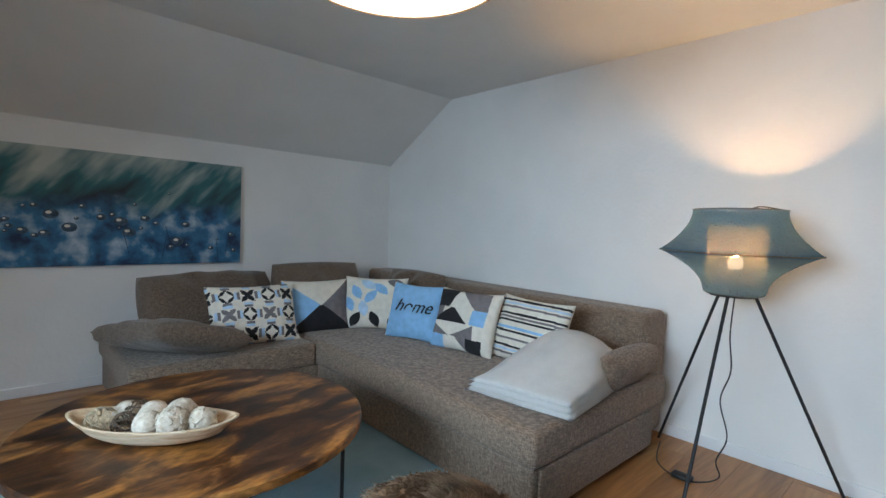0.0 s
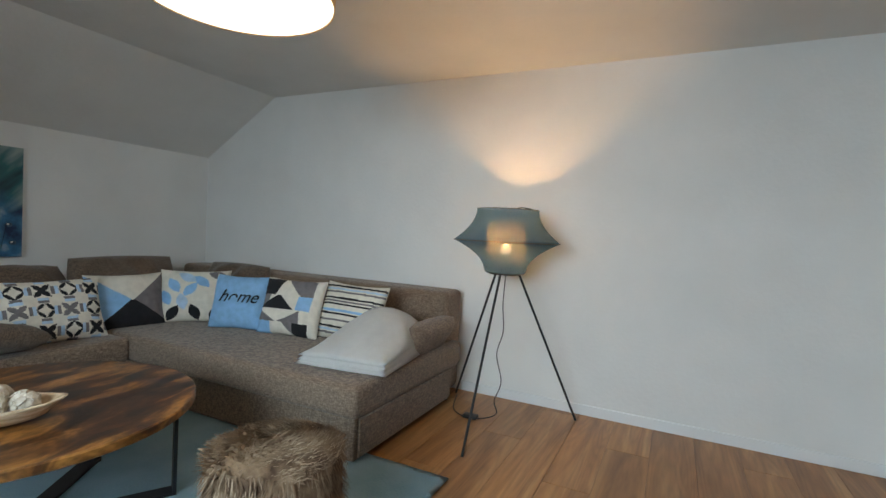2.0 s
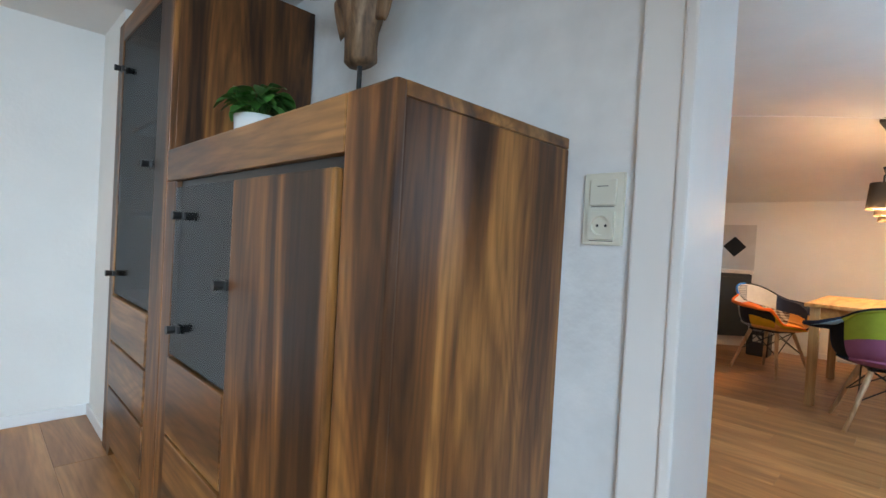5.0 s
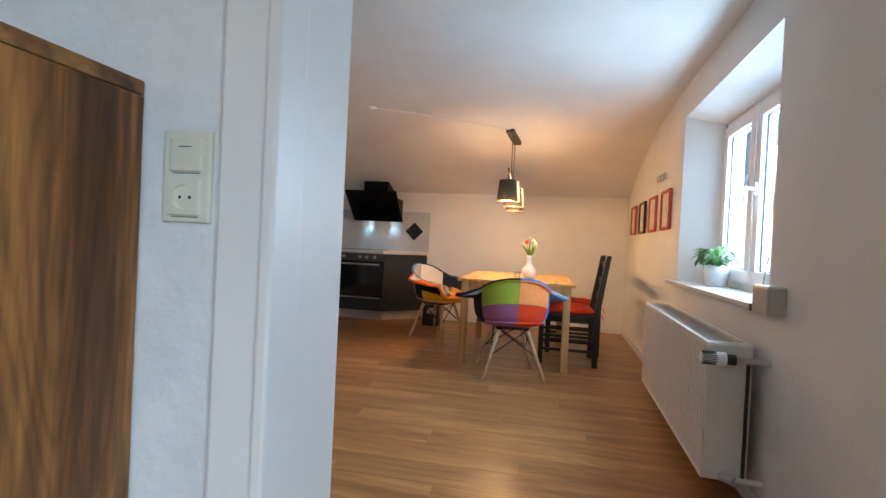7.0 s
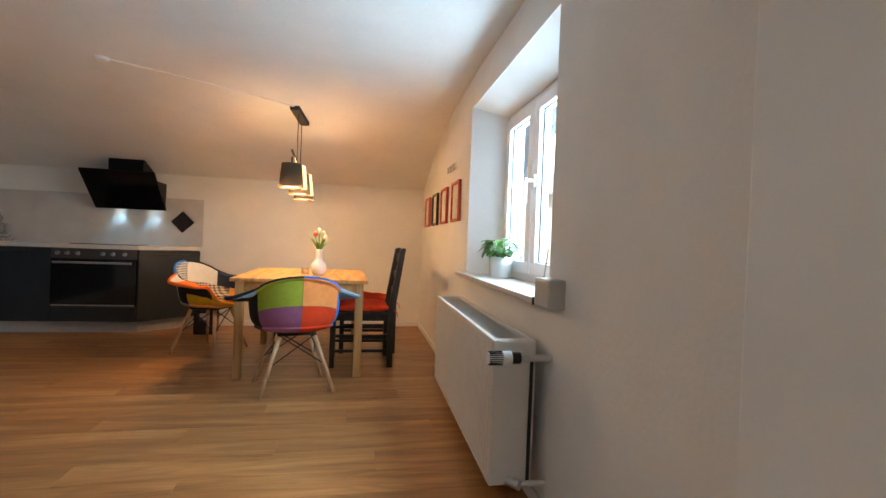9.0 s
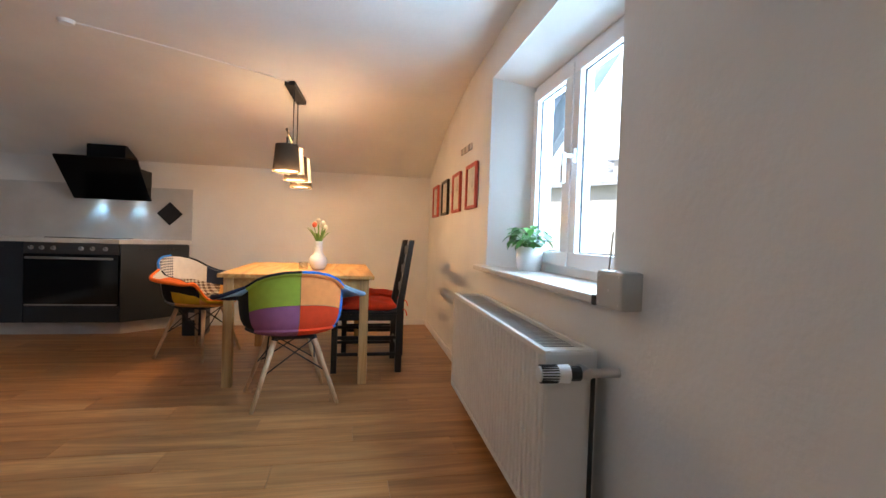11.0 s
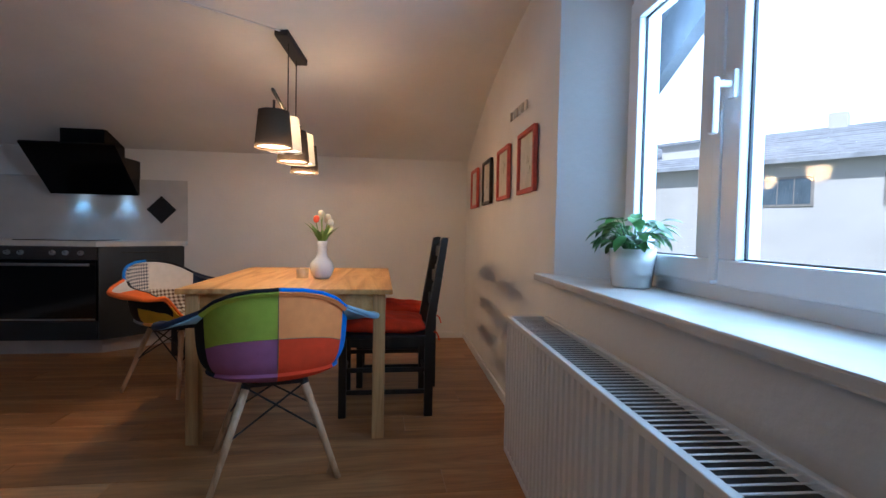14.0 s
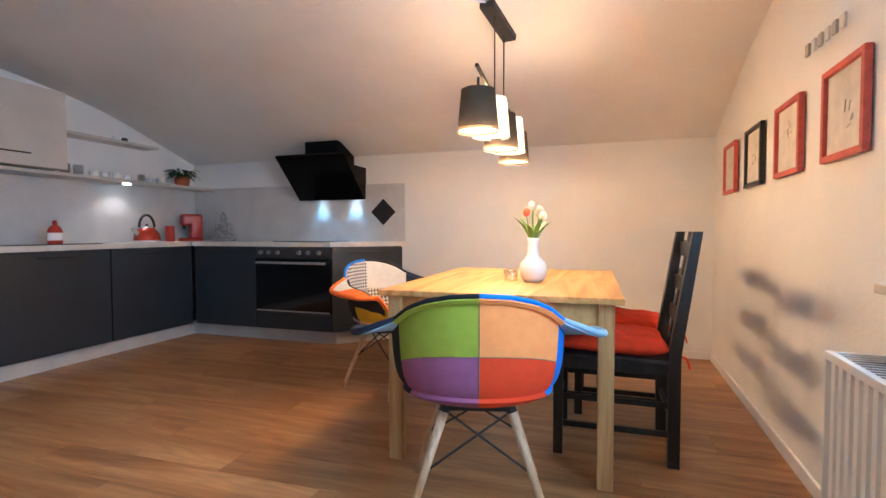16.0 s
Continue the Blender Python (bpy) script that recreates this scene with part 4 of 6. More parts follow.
def tall_cabinet():
    t = thing("tall_cabinet", (0, 0, 0), "tall walnut display cabinet with a glass door and drawers", "cabinet")
    x0, x1, d, h = -3.655, -2.832, 0.51, 1.89
    part("side_panel", box((x0, -d + 0.02, 0.05), (x0 + 0.03, -0.008, h), 0.002), M["walnut_v"], t)
    part("side_panel", box((x1 - 0.03, -d + 0.02, 0.05), (x1, -0.008, h), 0.002), M["walnut_v"], t)
    part("top_panel", box((x0 + 0.03, -d + 0.02, h - 0.03), (x1 - 0.03, -0.008, h), 0.002), M["walnut_h"], t)
    part("back_panel", box((x0 + 0.03, -0.02, 0.06), (x1 - 0.03, -0.010, h - 0.03)), M["walnut_v"], t)
    part("stile", box((x0, -d, 0.0), (x0 + 0.085, -d + 0.022, h), 0.004), M["walnut_v"], t)
    part("stile", box((x1 - 0.155, -d, 0.0), (x1, -d + 0.022, h), 0.004), M["walnut_v"], t)
    part("top_rail", box((x0 + 0.085, -d, h - 0.085), (x1 - 0.155, -d + 0.022, h), 0.004), M["walnut_h"], t)
    out = [(x0 + 0.085, 0.10), (x0 + 0.085, 0.0), (x0 + 0.13, 0.0), (x0 + 0.16, 0.05), (x1 - 0.23, 0.05), (x1 - 0.2, 0.0), (x1 - 0.155, 0.0), (x1 - 0.155, 0.10)]
    part("base_rail", prism(out, -d, -d + 0.022, "y"), M["walnut_h"], t)
    a, c = x0 + 0.092, x1 - 0.162
    g = part("glass_door", box((a, -d + 0.004, 0.705), (c, -d + 0.010, h - 0.09), 0.001), M["glass_cab"], t, "smoked glass door")
    for z0, z1 in ((0.505, 0.695), (0.305, 0.495), (0.105, 0.295)):
        dr = part("drawer", box((a, -d - 0.004, z0), (c, -d + 0.016, z1), 0.005), M["walnut_h"], t)
    part("cavity_floor", box((x0 + 0.03, -d + 0.03, 0.69), (x1 - 0.03, -0.02, 0.71)), M["walnut_h"], t)
    for z in (1.05, 1.42):
        part("shelf", box((x0 + 0.03, -d + 0.06, z), (x1 - 0.03, -0.02, z + 0.018), 0.002), M["walnut_h"], t)
    for x, z in ((a + 0.028, 1.675), (a + 0.022, 0.795), (c - 0.022, 1.228)):
        knob(t, x, z)


tall_cabinet()


def low_cabinet():
    t = thing("sideboard_cabinet", (0, 0, 0), "walnut highboard with a wood door and a smoked glass door", "cabinet")
    x0, x1, d, h = -2.830, -1.652, 0.51, 1.262
    part("side_panel", box((x1 - 0.03, -d + 0.02, 0.0), (x1, -0.006, h - 0.026), 0.003), M["walnut_v"], t)
    part("side_panel", box((x0, -d + 0.02, 0.0), (x0 + 0.03, -0.006, h - 0.026), 0.003), M["walnut_v"], t)
    part("top_panel", box((x0, -d + 0.02, h - 0.025), (x1, -0.006, h), 0.003), M["walnut_h"], t)
    part("back_panel", box((x0 + 0.03, -0.018, 0.06), (x1 - 0.03, -0.008, h - 0.026)), M["walnut_v"], t)
    part("stile", box((x0, -d, 0.0), (x0 + 0.10, -d + 0.022, h - 0.105), 0.005), M["walnut_v"], t)
    part("stile", box((x1 - 0.137, -d, 0.0), (x1, -d + 0.022, h), 0.005), M["walnut_v"], t)
    part("top_rail", box((x0, -d, h - 0.104), (x1 - 0.137, -d + 0.022, h), 0.005), M["walnut_h"], t)
    part("base_rail", box((x0 + 0.10, -d, 0.03), (x1 - 0.137, -d + 0.022, 0.10), 0.004), M["walnut_h"], t)
    a, c, m = x0 + 0.108, x1 - 0.146, -2.262
    # black sheet paints the shade in the door gaps and behind the glass
    part("shade_sheet", box((a - 0.006, -d + 0.018, 0.1), (c + 0.008, -d + 0.026, h - 0.105)), M["black"], t)
    part("wood_door", box((m + 0.004, -d - 0.006, 0.11), (c - 0.008, -d + 0.014, h - 0.128), 0.006), M["walnut_v"], t)
    part("glass_door", box((a, -d + 0.000, 0.615), (m - 0.004, -d + 0.006, h - 0.128), 0.001), M["glass_cab"], t, "smoked glass door")
    for z0, z1 in ((0.365, 0.605), (0.11, 0.355)):
        part("drawer", box((a, -d - 0.005, z0), (m - 0.004, -d + 0.014, z1), 0.005), M["walnut_h"], t)
    for x, z in ((a + 0.095, 1.045), (a + 0.085, 0.705), (m - 0.02, 0.875)):
        knob(t, x, z)


low_cabinet()


def leafy(t, r, h, base, count, mat, length, width, rng, droop=0.5):
    """Leaves on thin stems out of a pot."""
    for _ in range(count):
        a, lift = rng.uniform(0, 6.283), rng.uniform(0.15, 1.0)
        tip = Vector((math.cos(a) * r * rng.uniform(0.3, 1.0), math.sin(a) * r * rng.uniform(0.3, 1.0), base + h * lift))
        root = Vector((math.cos(a) * 0.02, math.sin(a) * 0.02, base - 0.01))
        b = tube([root, (root + tip) / 2 + Vector((0, 0, 0.02)), tip], 0.0014, 5)
        d = Vector((math.cos(a + rng.uniform(-0.7, 0.7)), math.sin(a + rng.uniform(-0.7, 0.7)), rng.uniform(-droop, 0.45))).normalized()
        side = d.cross(Vector((0, 0, 1))).normalized()
        up = side.cross(d).normalized()
        L, W = length * rng.uniform(0.7, 1.15), width * rng.uniform(0.8, 1.15)
        rows = []
        for k in range(7):
            f = k / 6
            w = W * math.sin(math.pi * min(1, f * 0.93 + 0.05)) ** 0.8
            c = tip + d * L * f - Vector((0, 0, 1)) * L * 0.35 * f * f
            rows.append([b.verts.new(c - side * w + up * w * 0.3), b.verts.new(c), b.verts.new(c + side * w + up * w * 0.3)])
        for p, q in zip(rows, rows[1:]):
            for i in (0, 1):
                b.faces.new((p[i], p[i + 1], q[i + 1], q[i]))
        part("leaf", b, mat, t, smooth=True)


def pot_plant(at, pr, ph, label, pot_mat, count, r, h, length, width, seed, mat="leaf"):
    t = thing("potted_plant", at, label, "plant")
    prof = [(0, 0), (pr * 0.80, 0), (pr * 0.86, 0.004), (pr * 0.97, ph * 0.6), (pr, ph), (pr * 0.94, ph), (pr * 0.90, ph - 0.012), (0, ph - 0.012)]
    part("pot", lathe(prof, 36), pot_mat, t, smooth=True)
    part("soil", lathe([(0, ph - 0.010), (pr * 0.88, ph - 0.011)], 24), M["soil"], t)
    leafy(t, r, h, ph, count, M[mat], length, width, random.Random(seed))
    return t


pot_plant((-2.565, -0.335, 1.262), 0.068, 0.105, "green leafy plant in a white pot on the cabinet", M["ceramic"], 52, 0.075, 0.085, 0.075, 0.024, 5)


def skull():
    t = thing("skull_ornament", (-2.23, -0.19, 1.262), "carved wooden horned animal skull on a metal stand", "ornament")
    b = bmesh.new()
    rings = []
    prof = [(0.235, 0.036, 0.03), (0.25, 0.050, 0.045), (0.29, 0.050, 0.047), (0.33, 0.045, 0.045), (0.38, 0.064, 0.055), (0.44, 0.095, 0.065), (0.50, 0.112, 0.072), (0.55, 0.105, 0.07), (0.60, 0.07, 0.05)]
    for z, w, d in prof:
        ring = []
        for i in range(28):
            a = 2 * math.pi * i / 28
            ridge = 1 + 0.16 * math.cos(2 * a) ** 3 + 0.10 * math.cos(6 * a) * (z > 0.3)
            p = Vector((w * math.cos(a) * ridge, d * math.sin(a) * ridge, z))
            if 0.44 < z < 0.56 and math.sin(a) < 0 and 0.35 < abs(math.cos(a)) < 0.85:
                p *= 0.86
                p.z = z
            p += 0.006 * Vector((noise.noise(p * 25), noise.noise(p * 25 + Vector((3, 3, 3))), 0))
            ring.append(b.verts.new(p))
        rings.append(ring)
    for p, q in zip(rings, rings[1:]):
        for i in range(28):
            b.faces.new((p[i], p[(i + 1) % 28], q[(i + 1) % 28], q[i]))
    b.faces.new(rings[0][::-1])
    b.faces.new(rings[-1])
    part("skull", b, M["skull"], t, "carved brown wooden skull", True)
    for s in (-1, 1):
        pts = wire([(s * 0.08, 0, 0.515), (s * 0.18, -0.01, 0.515), (s * 0.27, -0.02, 0.525), (s * 0.35, -0.03, 0.555), (s * 0.40, -0.03, 0.60)])
        part("horn", tube(pts, [0.036 * (1 - 0.9 * (k / (len(pts) - 1)) ** 1.3) for k in range(len(pts))], 12), M["horn"], t, "dark curved horn", True)
        ear = part("cheek", pad(0.05, 0.14, 0.03, 10), M["skull"], t, smooth=True)
        ear.matrix_basis = pose(s * 0.085, 0.0, 0.34, 0, s * 18, 0)
    part("pole", rod((0, 0, 0.012), (0, 0, 0.25), 0.007), M["steel_black"], t)
    part("base_plate", box((-0.07, -0.05, 0), (0.07, 0.05, 0.012), 0.002), M["steel_black"], t)


skull()

# ---- kitchen ----
M["front"] = material("anthracite_front", (0.020, 0.027, 0.036), 0.42, vary=0.08, scale=4, bump=0.04)
M["worktop"] = material("pale_worktop", (0.62, 0.59, 0.55), 0.45, vary=0.06, scale=8, bump=0.1)
M["splash"] = material("grey_splashback", (0.56, 0.55, 0.54), 0.4, vary=0.05, scale=5, bump=0.08)
M["plinth"] = material("pale_plinth", (0.60, 0.56, 0.52), 0.5, vary=0.05, scale=6)
M["glossblack"] = material("black_glass", (0.006, 0.006, 0.007), 0.08, vary=0.05, bump=0.0)
M["dark_steel"] = material("dark_steel", (0.16, 0.15, 0.145), 0.35, 1.0, vary=0.06, stretch=(1, 12, 12), bump=0.05)
M["faint_ink"] = material("faint_print", (0.46, 0.42, 0.37), 0.7, vary=0.1)
M["gloss_beige"] = material("beige_front", (0.55, 0.50, 0.45), 0.4, vary=0.04)
M["red_metal"] = material("red_enamel", (0.45, 0.035, 0.012), 0.22, 0.3, vary=0.1, scale=8, bump=0.03, coat=0.5)
M["red_plastic"] = material("red_plastic", (0.42, 0.025, 0.012), 0.35, vary=0.1, bump=0.05)
M["red_pad"] = material("red_cushion", (0.82, 0.05, 0.008), 0.95, vary=0.10, scale=14, bump=0.5, fine=240)
M["stone"] = material("grey_stone", (0.30, 0.30, 0.29), 0.8, vary=0.2, scale=20, bump=0.5)
M["terracotta"] = material("terracotta", (0.40, 0.10, 0.035), 0.6, vary=0.12)
M["radiator"] = material("radiator_enamel", (0.74, 0.73, 0.70), 0.35, vary=0.02, bump=0.03)
M["dark"] = material("dark_gap", (0.03, 0.03, 0.03), 0.9)
M["hood_glass"] = material("black_hood_glass", (0.004, 0.004, 0.005), 0.16, vary=0.05, bump=0.0)
M["hood_glass"].node_tree.nodes["Principled BSDF"].inputs["Specular IOR Level"].default_value = 0.12
M["frame_red"] = material("red_frame", (0.55, 0.085, 0.06), 0.5, vary=0.12, scale=20)
M["paper"] = material("print_paper", (0.66, 0.62, 0.56), 0.7, vary=0.06, scale=18)
M["boxgrey"] = material("grey_box_plastic", (0.47, 0.47, 0.45), 0.45, vary=0.03)
M["stem"] = material("stem_green", (0.14, 0.30, 0.05), 0.5, vary=0.15)
M["petal_white"] = material("white_petal", (0.82, 0.76, 0.62), 0.6, vary=0.06)
M["petal_red"] = material("red_petal", (0.75, 0.10, 0.04), 0.6, vary=0.15)
M["upvc"] = material("window_frame_white", (0.83, 0.84, 0.85), 0.3, vary=0.01, bump=0.01)


def window(name, y0, y1, z0, z1, handle=True, xa=0.16, ym=None):
    t = new(name)
    tagged(t, "white two-sash window in the gable wall", kind="structure")
    xb = xa + 0.075
    w = 0.055
    part("window_frame", box((xa, y0, z0), (xb, y1, z0 + w), 0.004), M["upvc"], t)
    part("window_frame", box((xa, y0, z1 - w), (xb, y1, z1), 0.004), M["upvc"], t)
    part("window_frame", box((xa, y0, z0 + w), (xb, y0 + w, z1 - w), 0.004), M["upvc"], t)
    part("window_frame", box((xa, y1 - w, z0 + w), (xb, y1, z1 - w), 0.004), M["upvc"], t)
    ym = ym or (y0 + y1) / 2
    for a, c in ((y0 + w - 0.012, ym - 0.012), (ym + 0.012, y1 - w + 0.012)):
        s = 0.068
        za, zb = z0 + w - 0.012, z1 - w + 0.012
        bars = ((a, za, c, za + s), (a, zb - s, c, zb), (a, za + s, a + s, zb - s), (c - s, za + s, c, zb - s))
        for p, q, r, u in bars:
            part("sash", box((xa - 0.022, p, q), (xa + 0.045, r, u), 0.006), M["upvc"], t)
        g = part("pane", box((xa + 0.010, a + s - 0.01, za + s - 0.01), (xa + 0.016, c - s + 0.01, zb - s + 0.01)), M["glass_win"], t)
        g.visible_shadow = False
        for p, q, r, u in ((a + s - 0.001, za + s - 0.001, c - s + 0.001, za + s + 0.005), (a + s - 0.001, zb - s - 0.005, c - s + 0.001, zb - s + 0.001), (a + s - 0.001, za + s, a + s + 0.005, zb - s), (c - s - 0.005, za + s, c - s + 0.001, zb - s)):
            part("seal", box((xa + 0.002, p, q), (xa + 0.009, r, u)), M["black"], t)
    part("mullion_cover", box((xa - 0.028, ym - 0.016, z0 + w), (xa - 0.016, ym + 0.016, z1 - w), 0.004), M["upvc"], t)
    if handle:
        zc = z0 + 0.55
        h = part("window_handle", box((xa - 0.036, ym - 0.070, zc - 0.035), (xa - 0.020, ym - 0.040, zc + 0.035), 0.005), M["white_plastic"], t)
        b = rod((xa - 0.030, ym - 0.055, zc), (xa - 0.075, ym - 0.055, zc), 0.009)
        box((xa - 0.086, ym - 0.066, zc - 0.125), (xa - 0.068, ym - 0.044, zc + 0.014), 0.006, b)
        part("lever", b, M["white_plastic"], t)
    return t


window("window_kitchen", 1.355, 2.70, 0.827, 1.872, True, 0.210, 2.152).matrix_basis = TURN
window("window_living", -3.1, -1.3, 0.85, 1.82, False)
structure("window_sill", box((-0.062, 1.41, 0.80), (0.24, 2.955, 0.828), 0.006), M["worktop"], "pale stone window sill").matrix_basis = TURN
structure("sill_trim", box((-0.063, 1.394, 0.798), (-0.004, 1.41, 0.829), 0.004), M["dark"], "dark end cap of the window sill").matrix_basis = TURN
pot_plant((0.082, 2.46, 0.828), 0.072, 0.125, "green umbrella plant in a white pot on the sill", M["ceramic"], 64, 0.10, 0.095, 0.07, 0.021, 8)


def radiator():
    t = thing("radiator", (-0.140, -0.037, 0.006), "white ribbed panel radiator under the window", "radiator", rz=-2.6)
    y0, y1, z0, z1 = 1.430, 2.90, 0.10, 0.655
    part("back_panel", box((-0.066, y0 + 0.02, z0 + 0.02), (-0.052, y1 - 0.02, z1 - 0.03), 0.003), M["radiator"], t)
    out = []
    n = 35
    x = -0.212
    for k in range(n):
        y = y0 + 0.02 + (y1 - y0 - 0.04) * k / n
        p = (y1 - y0 - 0.04) / n
        out += [(x, y), (x, y + p * 0.5), (x + 0.013, y + p * 0.62), (x + 0.013, y + p * 0.9)]
    out += [(x, y1 - 0.02), (x + 0.02, y1 - 0.02), (x + 0.02, y0 + 0.02)]
    part("front_panel", prism(out, z0 + 0.02, z1 - 0.02, "z"), M["radiator"], t)
    part("front_rim", box((-0.214, y0, z1 - 0.022), (-0.195, y1, z1), 0.004), M["radiator"], t)
    part("front_rim", box((-0.214, y0, z0), (-0.195, y1, z0 + 0.022), 0.004), M["radiator"], t)
    part("back_rim", box((-0.062, y0, z1 - 0.022), (-0.045, y1, z1), 0.004), M["radiator"], t)
    part("end_panel", box((-0.214, y0 - 0.002, z0), (-0.045, y0 + 0.012, z1 - 0.002), 0.01), M["radiator"], t)
    part("end_panel", box((-0.214, y1 - 0.012, z0), (-0.045, y1 + 0.002, z1 - 0.002), 0.004), M["radiator"], t)
    # black block stands in for the shade under the grille, between the panels
    part("shade_block", box((-0.19, y0 + 0.02, z0 + 0.02), (-0.064, y1 - 0.02, z1 - 0.016)), M["black"], t)
    part("grille_end", box((-0.195, y0 + 0.01, z1 - 0.006), (-0.062, y0 + 0.055, z1 - 0.001)), M["radiator"], t)
    me = box((-0.195, -0.0026, 0), (-0.062, 0.0026, 0.0012))
    first = part("grille_bar", me, M["radiator"], t)
    k, y = 0, y0 + 0.07
    first.location = (0, y, z1 - 0.006)
    while y < y1 - 0.03:
        y += 0.0225
        o = new("grille_bar", first.data)
        o.parent, o.location = t, (0, y, z1 - 0.006)
    part("valve_body", rod((-0.105, y0 - 0.045, 0.600), (0.0, y0 - 0.045, 0.600), 0.014), M["chrome"], t)
    part("valve_body", rod((-0.105, y0, 0.600), (-0.105, y0 - 0.06, 0.600), 0.017), M["chrome"], t)
    part("wall_rosette", rod((-0.0, y0 - 0.045, 0.600), (0.045, y0 - 0.045, 0.600), 0.016, 0.022), M["chrome"], t)
    part("thermostat_collar", rod((-0.125, y0 - 0.045, 0.600), (-0.16, y0 - 0.045, 0.600), 0.022), M["black"], t)
    b = rod((-0.16, y0 - 0.045, 0.600), (-0.25, y0 - 0.045, 0.600), 0.027, 0.022, 24)
    th = part("thermostat", b, M["white_plastic"], t, "white thermostat head")
    for i in range(20):
        a = 2 * math.pi * i / 20
        part("slot", box((-0.245, -0.0014, 0.0225), (-0.195, 0.0014, 0.0266)), M["dark"], th).matrix_basis = Matrix.Translation((0, y0 - 0.045, 0.600)) @ Matrix.Rotation(a, 4, "X")
    part("return_pipe", rod((-0.10, y0 - 0.03, 0.12), (0.04, y0 - 0.03, 0.12), 0.011), M["radiator"], t)
    part("return_valve", rod((-0.14, y0, 0.12), (-0.105, y0 - 0.045, 0.12), 0.018), M["chrome"], t)
    part("riser", rod((-0.068, y0 - 0.018, 0.12), (-0.068, y0 - 0.018, 0.600), 0.007), M["dark"], t)
    for y in (y0 + 0.2, y1 - 0.2):
        part("bracket", box((-0.052, y - 0.02, 0.2), (0.03, y + 0.02, 0.5), 0.002), M["radiator"], t)


radiator()

t = thing("belt_winder", (0.0, 0.0, 0), "grey plastic shutter belt winder on the wall", "belt winder")
part("housing", box((-0.147, 1.243, 0.80), (-0.080, 1.378, 0.908), 0.010), M["boxgrey"], t)
for y, z in ((1.26, 0.815), (1.26, 0.893), (1.31, 0.853), (1.362, 0.815), (1.362, 0.893)):
    part("screw", rod((-0.1478, y, z), (-0.145, y, z), 0.004), M["chrome"], t)
part("belt", rod((-0.118, 1.36, 0.902), (-0.088, 1.392, 1.02), 0.0024, seg=6), M["boxgrey"], t)

for y0, mt, lab in ((3.175, "frame_red", "red"), (3.65, "frame_red", "red"), (4.105, "black_wood", "black"), (4.55, "frame_red", "red")):
    xw = 0.056 - (5.35 - y0) * 0.0349
    t = thing("picture_frame", (xw, 1.437 + (y0 - 1.437) * (xw + 0.76) / 0.76, 1.195), f"small {lab} wooden picture frame with a pale print", "picture frame", "row of framed prints", -2.0)
    w, h, s = 0.305, 0.31, 0.022
    for a, c, d, e in ((0, 0, w, s), (0, h - s, w, h), (0, s, s, h - s), (w - s, s, w, h - s)):
        part("frame_bar", box((-0.024, a, c), (-0.002, d, e), 0.003), M[mt], t)
    part("print", box((-0.010, s, s), (-0.004, w - s, h - s)), M["paper"], t)
    rng = random.Random(int(y0 * 10))
    b = bmesh.new()
    for _ in range(5):
        yy, zz = rng.uniform(0.1, 0.2), rng.uniform(0.1, 0.2)
        tube([(-0.0105, yy, zz), (-0.0105, yy + rng.uniform(-0.03, 0.03), zz + rng.uniform(-0.04, 0.04))], 0.002, 5, b)
    part("sketch", b, M["faint_ink"], t)
t = thing("wall_letters", (-0.036, 3.25, 1.60), "small raised pale letters above the frames", "wall letters")
for k in range(6):
    part("letter", box((-0.012, k * 0.052, 0), (-0.002, k * 0.052 + 0.03, 0.045), 0.003), M["faint_ink"] if k % 2 else M["paper"], t)


def dining_table():
    t = thing("dining_table", (0, 0, 0), "plain pine dining table beside the window wall", "dining table")
    x0, x1, y0, y1, z = -1.635, -0.675, 3.225, 4.50, 0.722
    part("tabletop", box((x0, y0, z - 0.024), (x1, y1, z), 0.004), M["pine"], t)
    for x in (x0 + 0.03, x1 - 0.09):
        for y in (y0 + 0.035, y1 - 0.095):
            part("leg", box((x, y, 0), (x + 0.058, y + 0.058, z - 0.024), 0.005), M["pine_v"], t)
    for y in (y0 + 0.05, y1 - 0.07):
        part("apron", box((x0 + 0.088, y, z - 0.115), (x1 - 0.09, y + 0.02, z - 0.024), 0.002), M["pine"], t)
    for x in (x0 + 0.045, x1 - 0.065):
        part("apron", box((x, y0 + 0.093, z - 0.115), (x + 0.02, y1 - 0.095, z - 0.024), 0.002), M["pine"], t)


dining_table()
TZ = 0.722


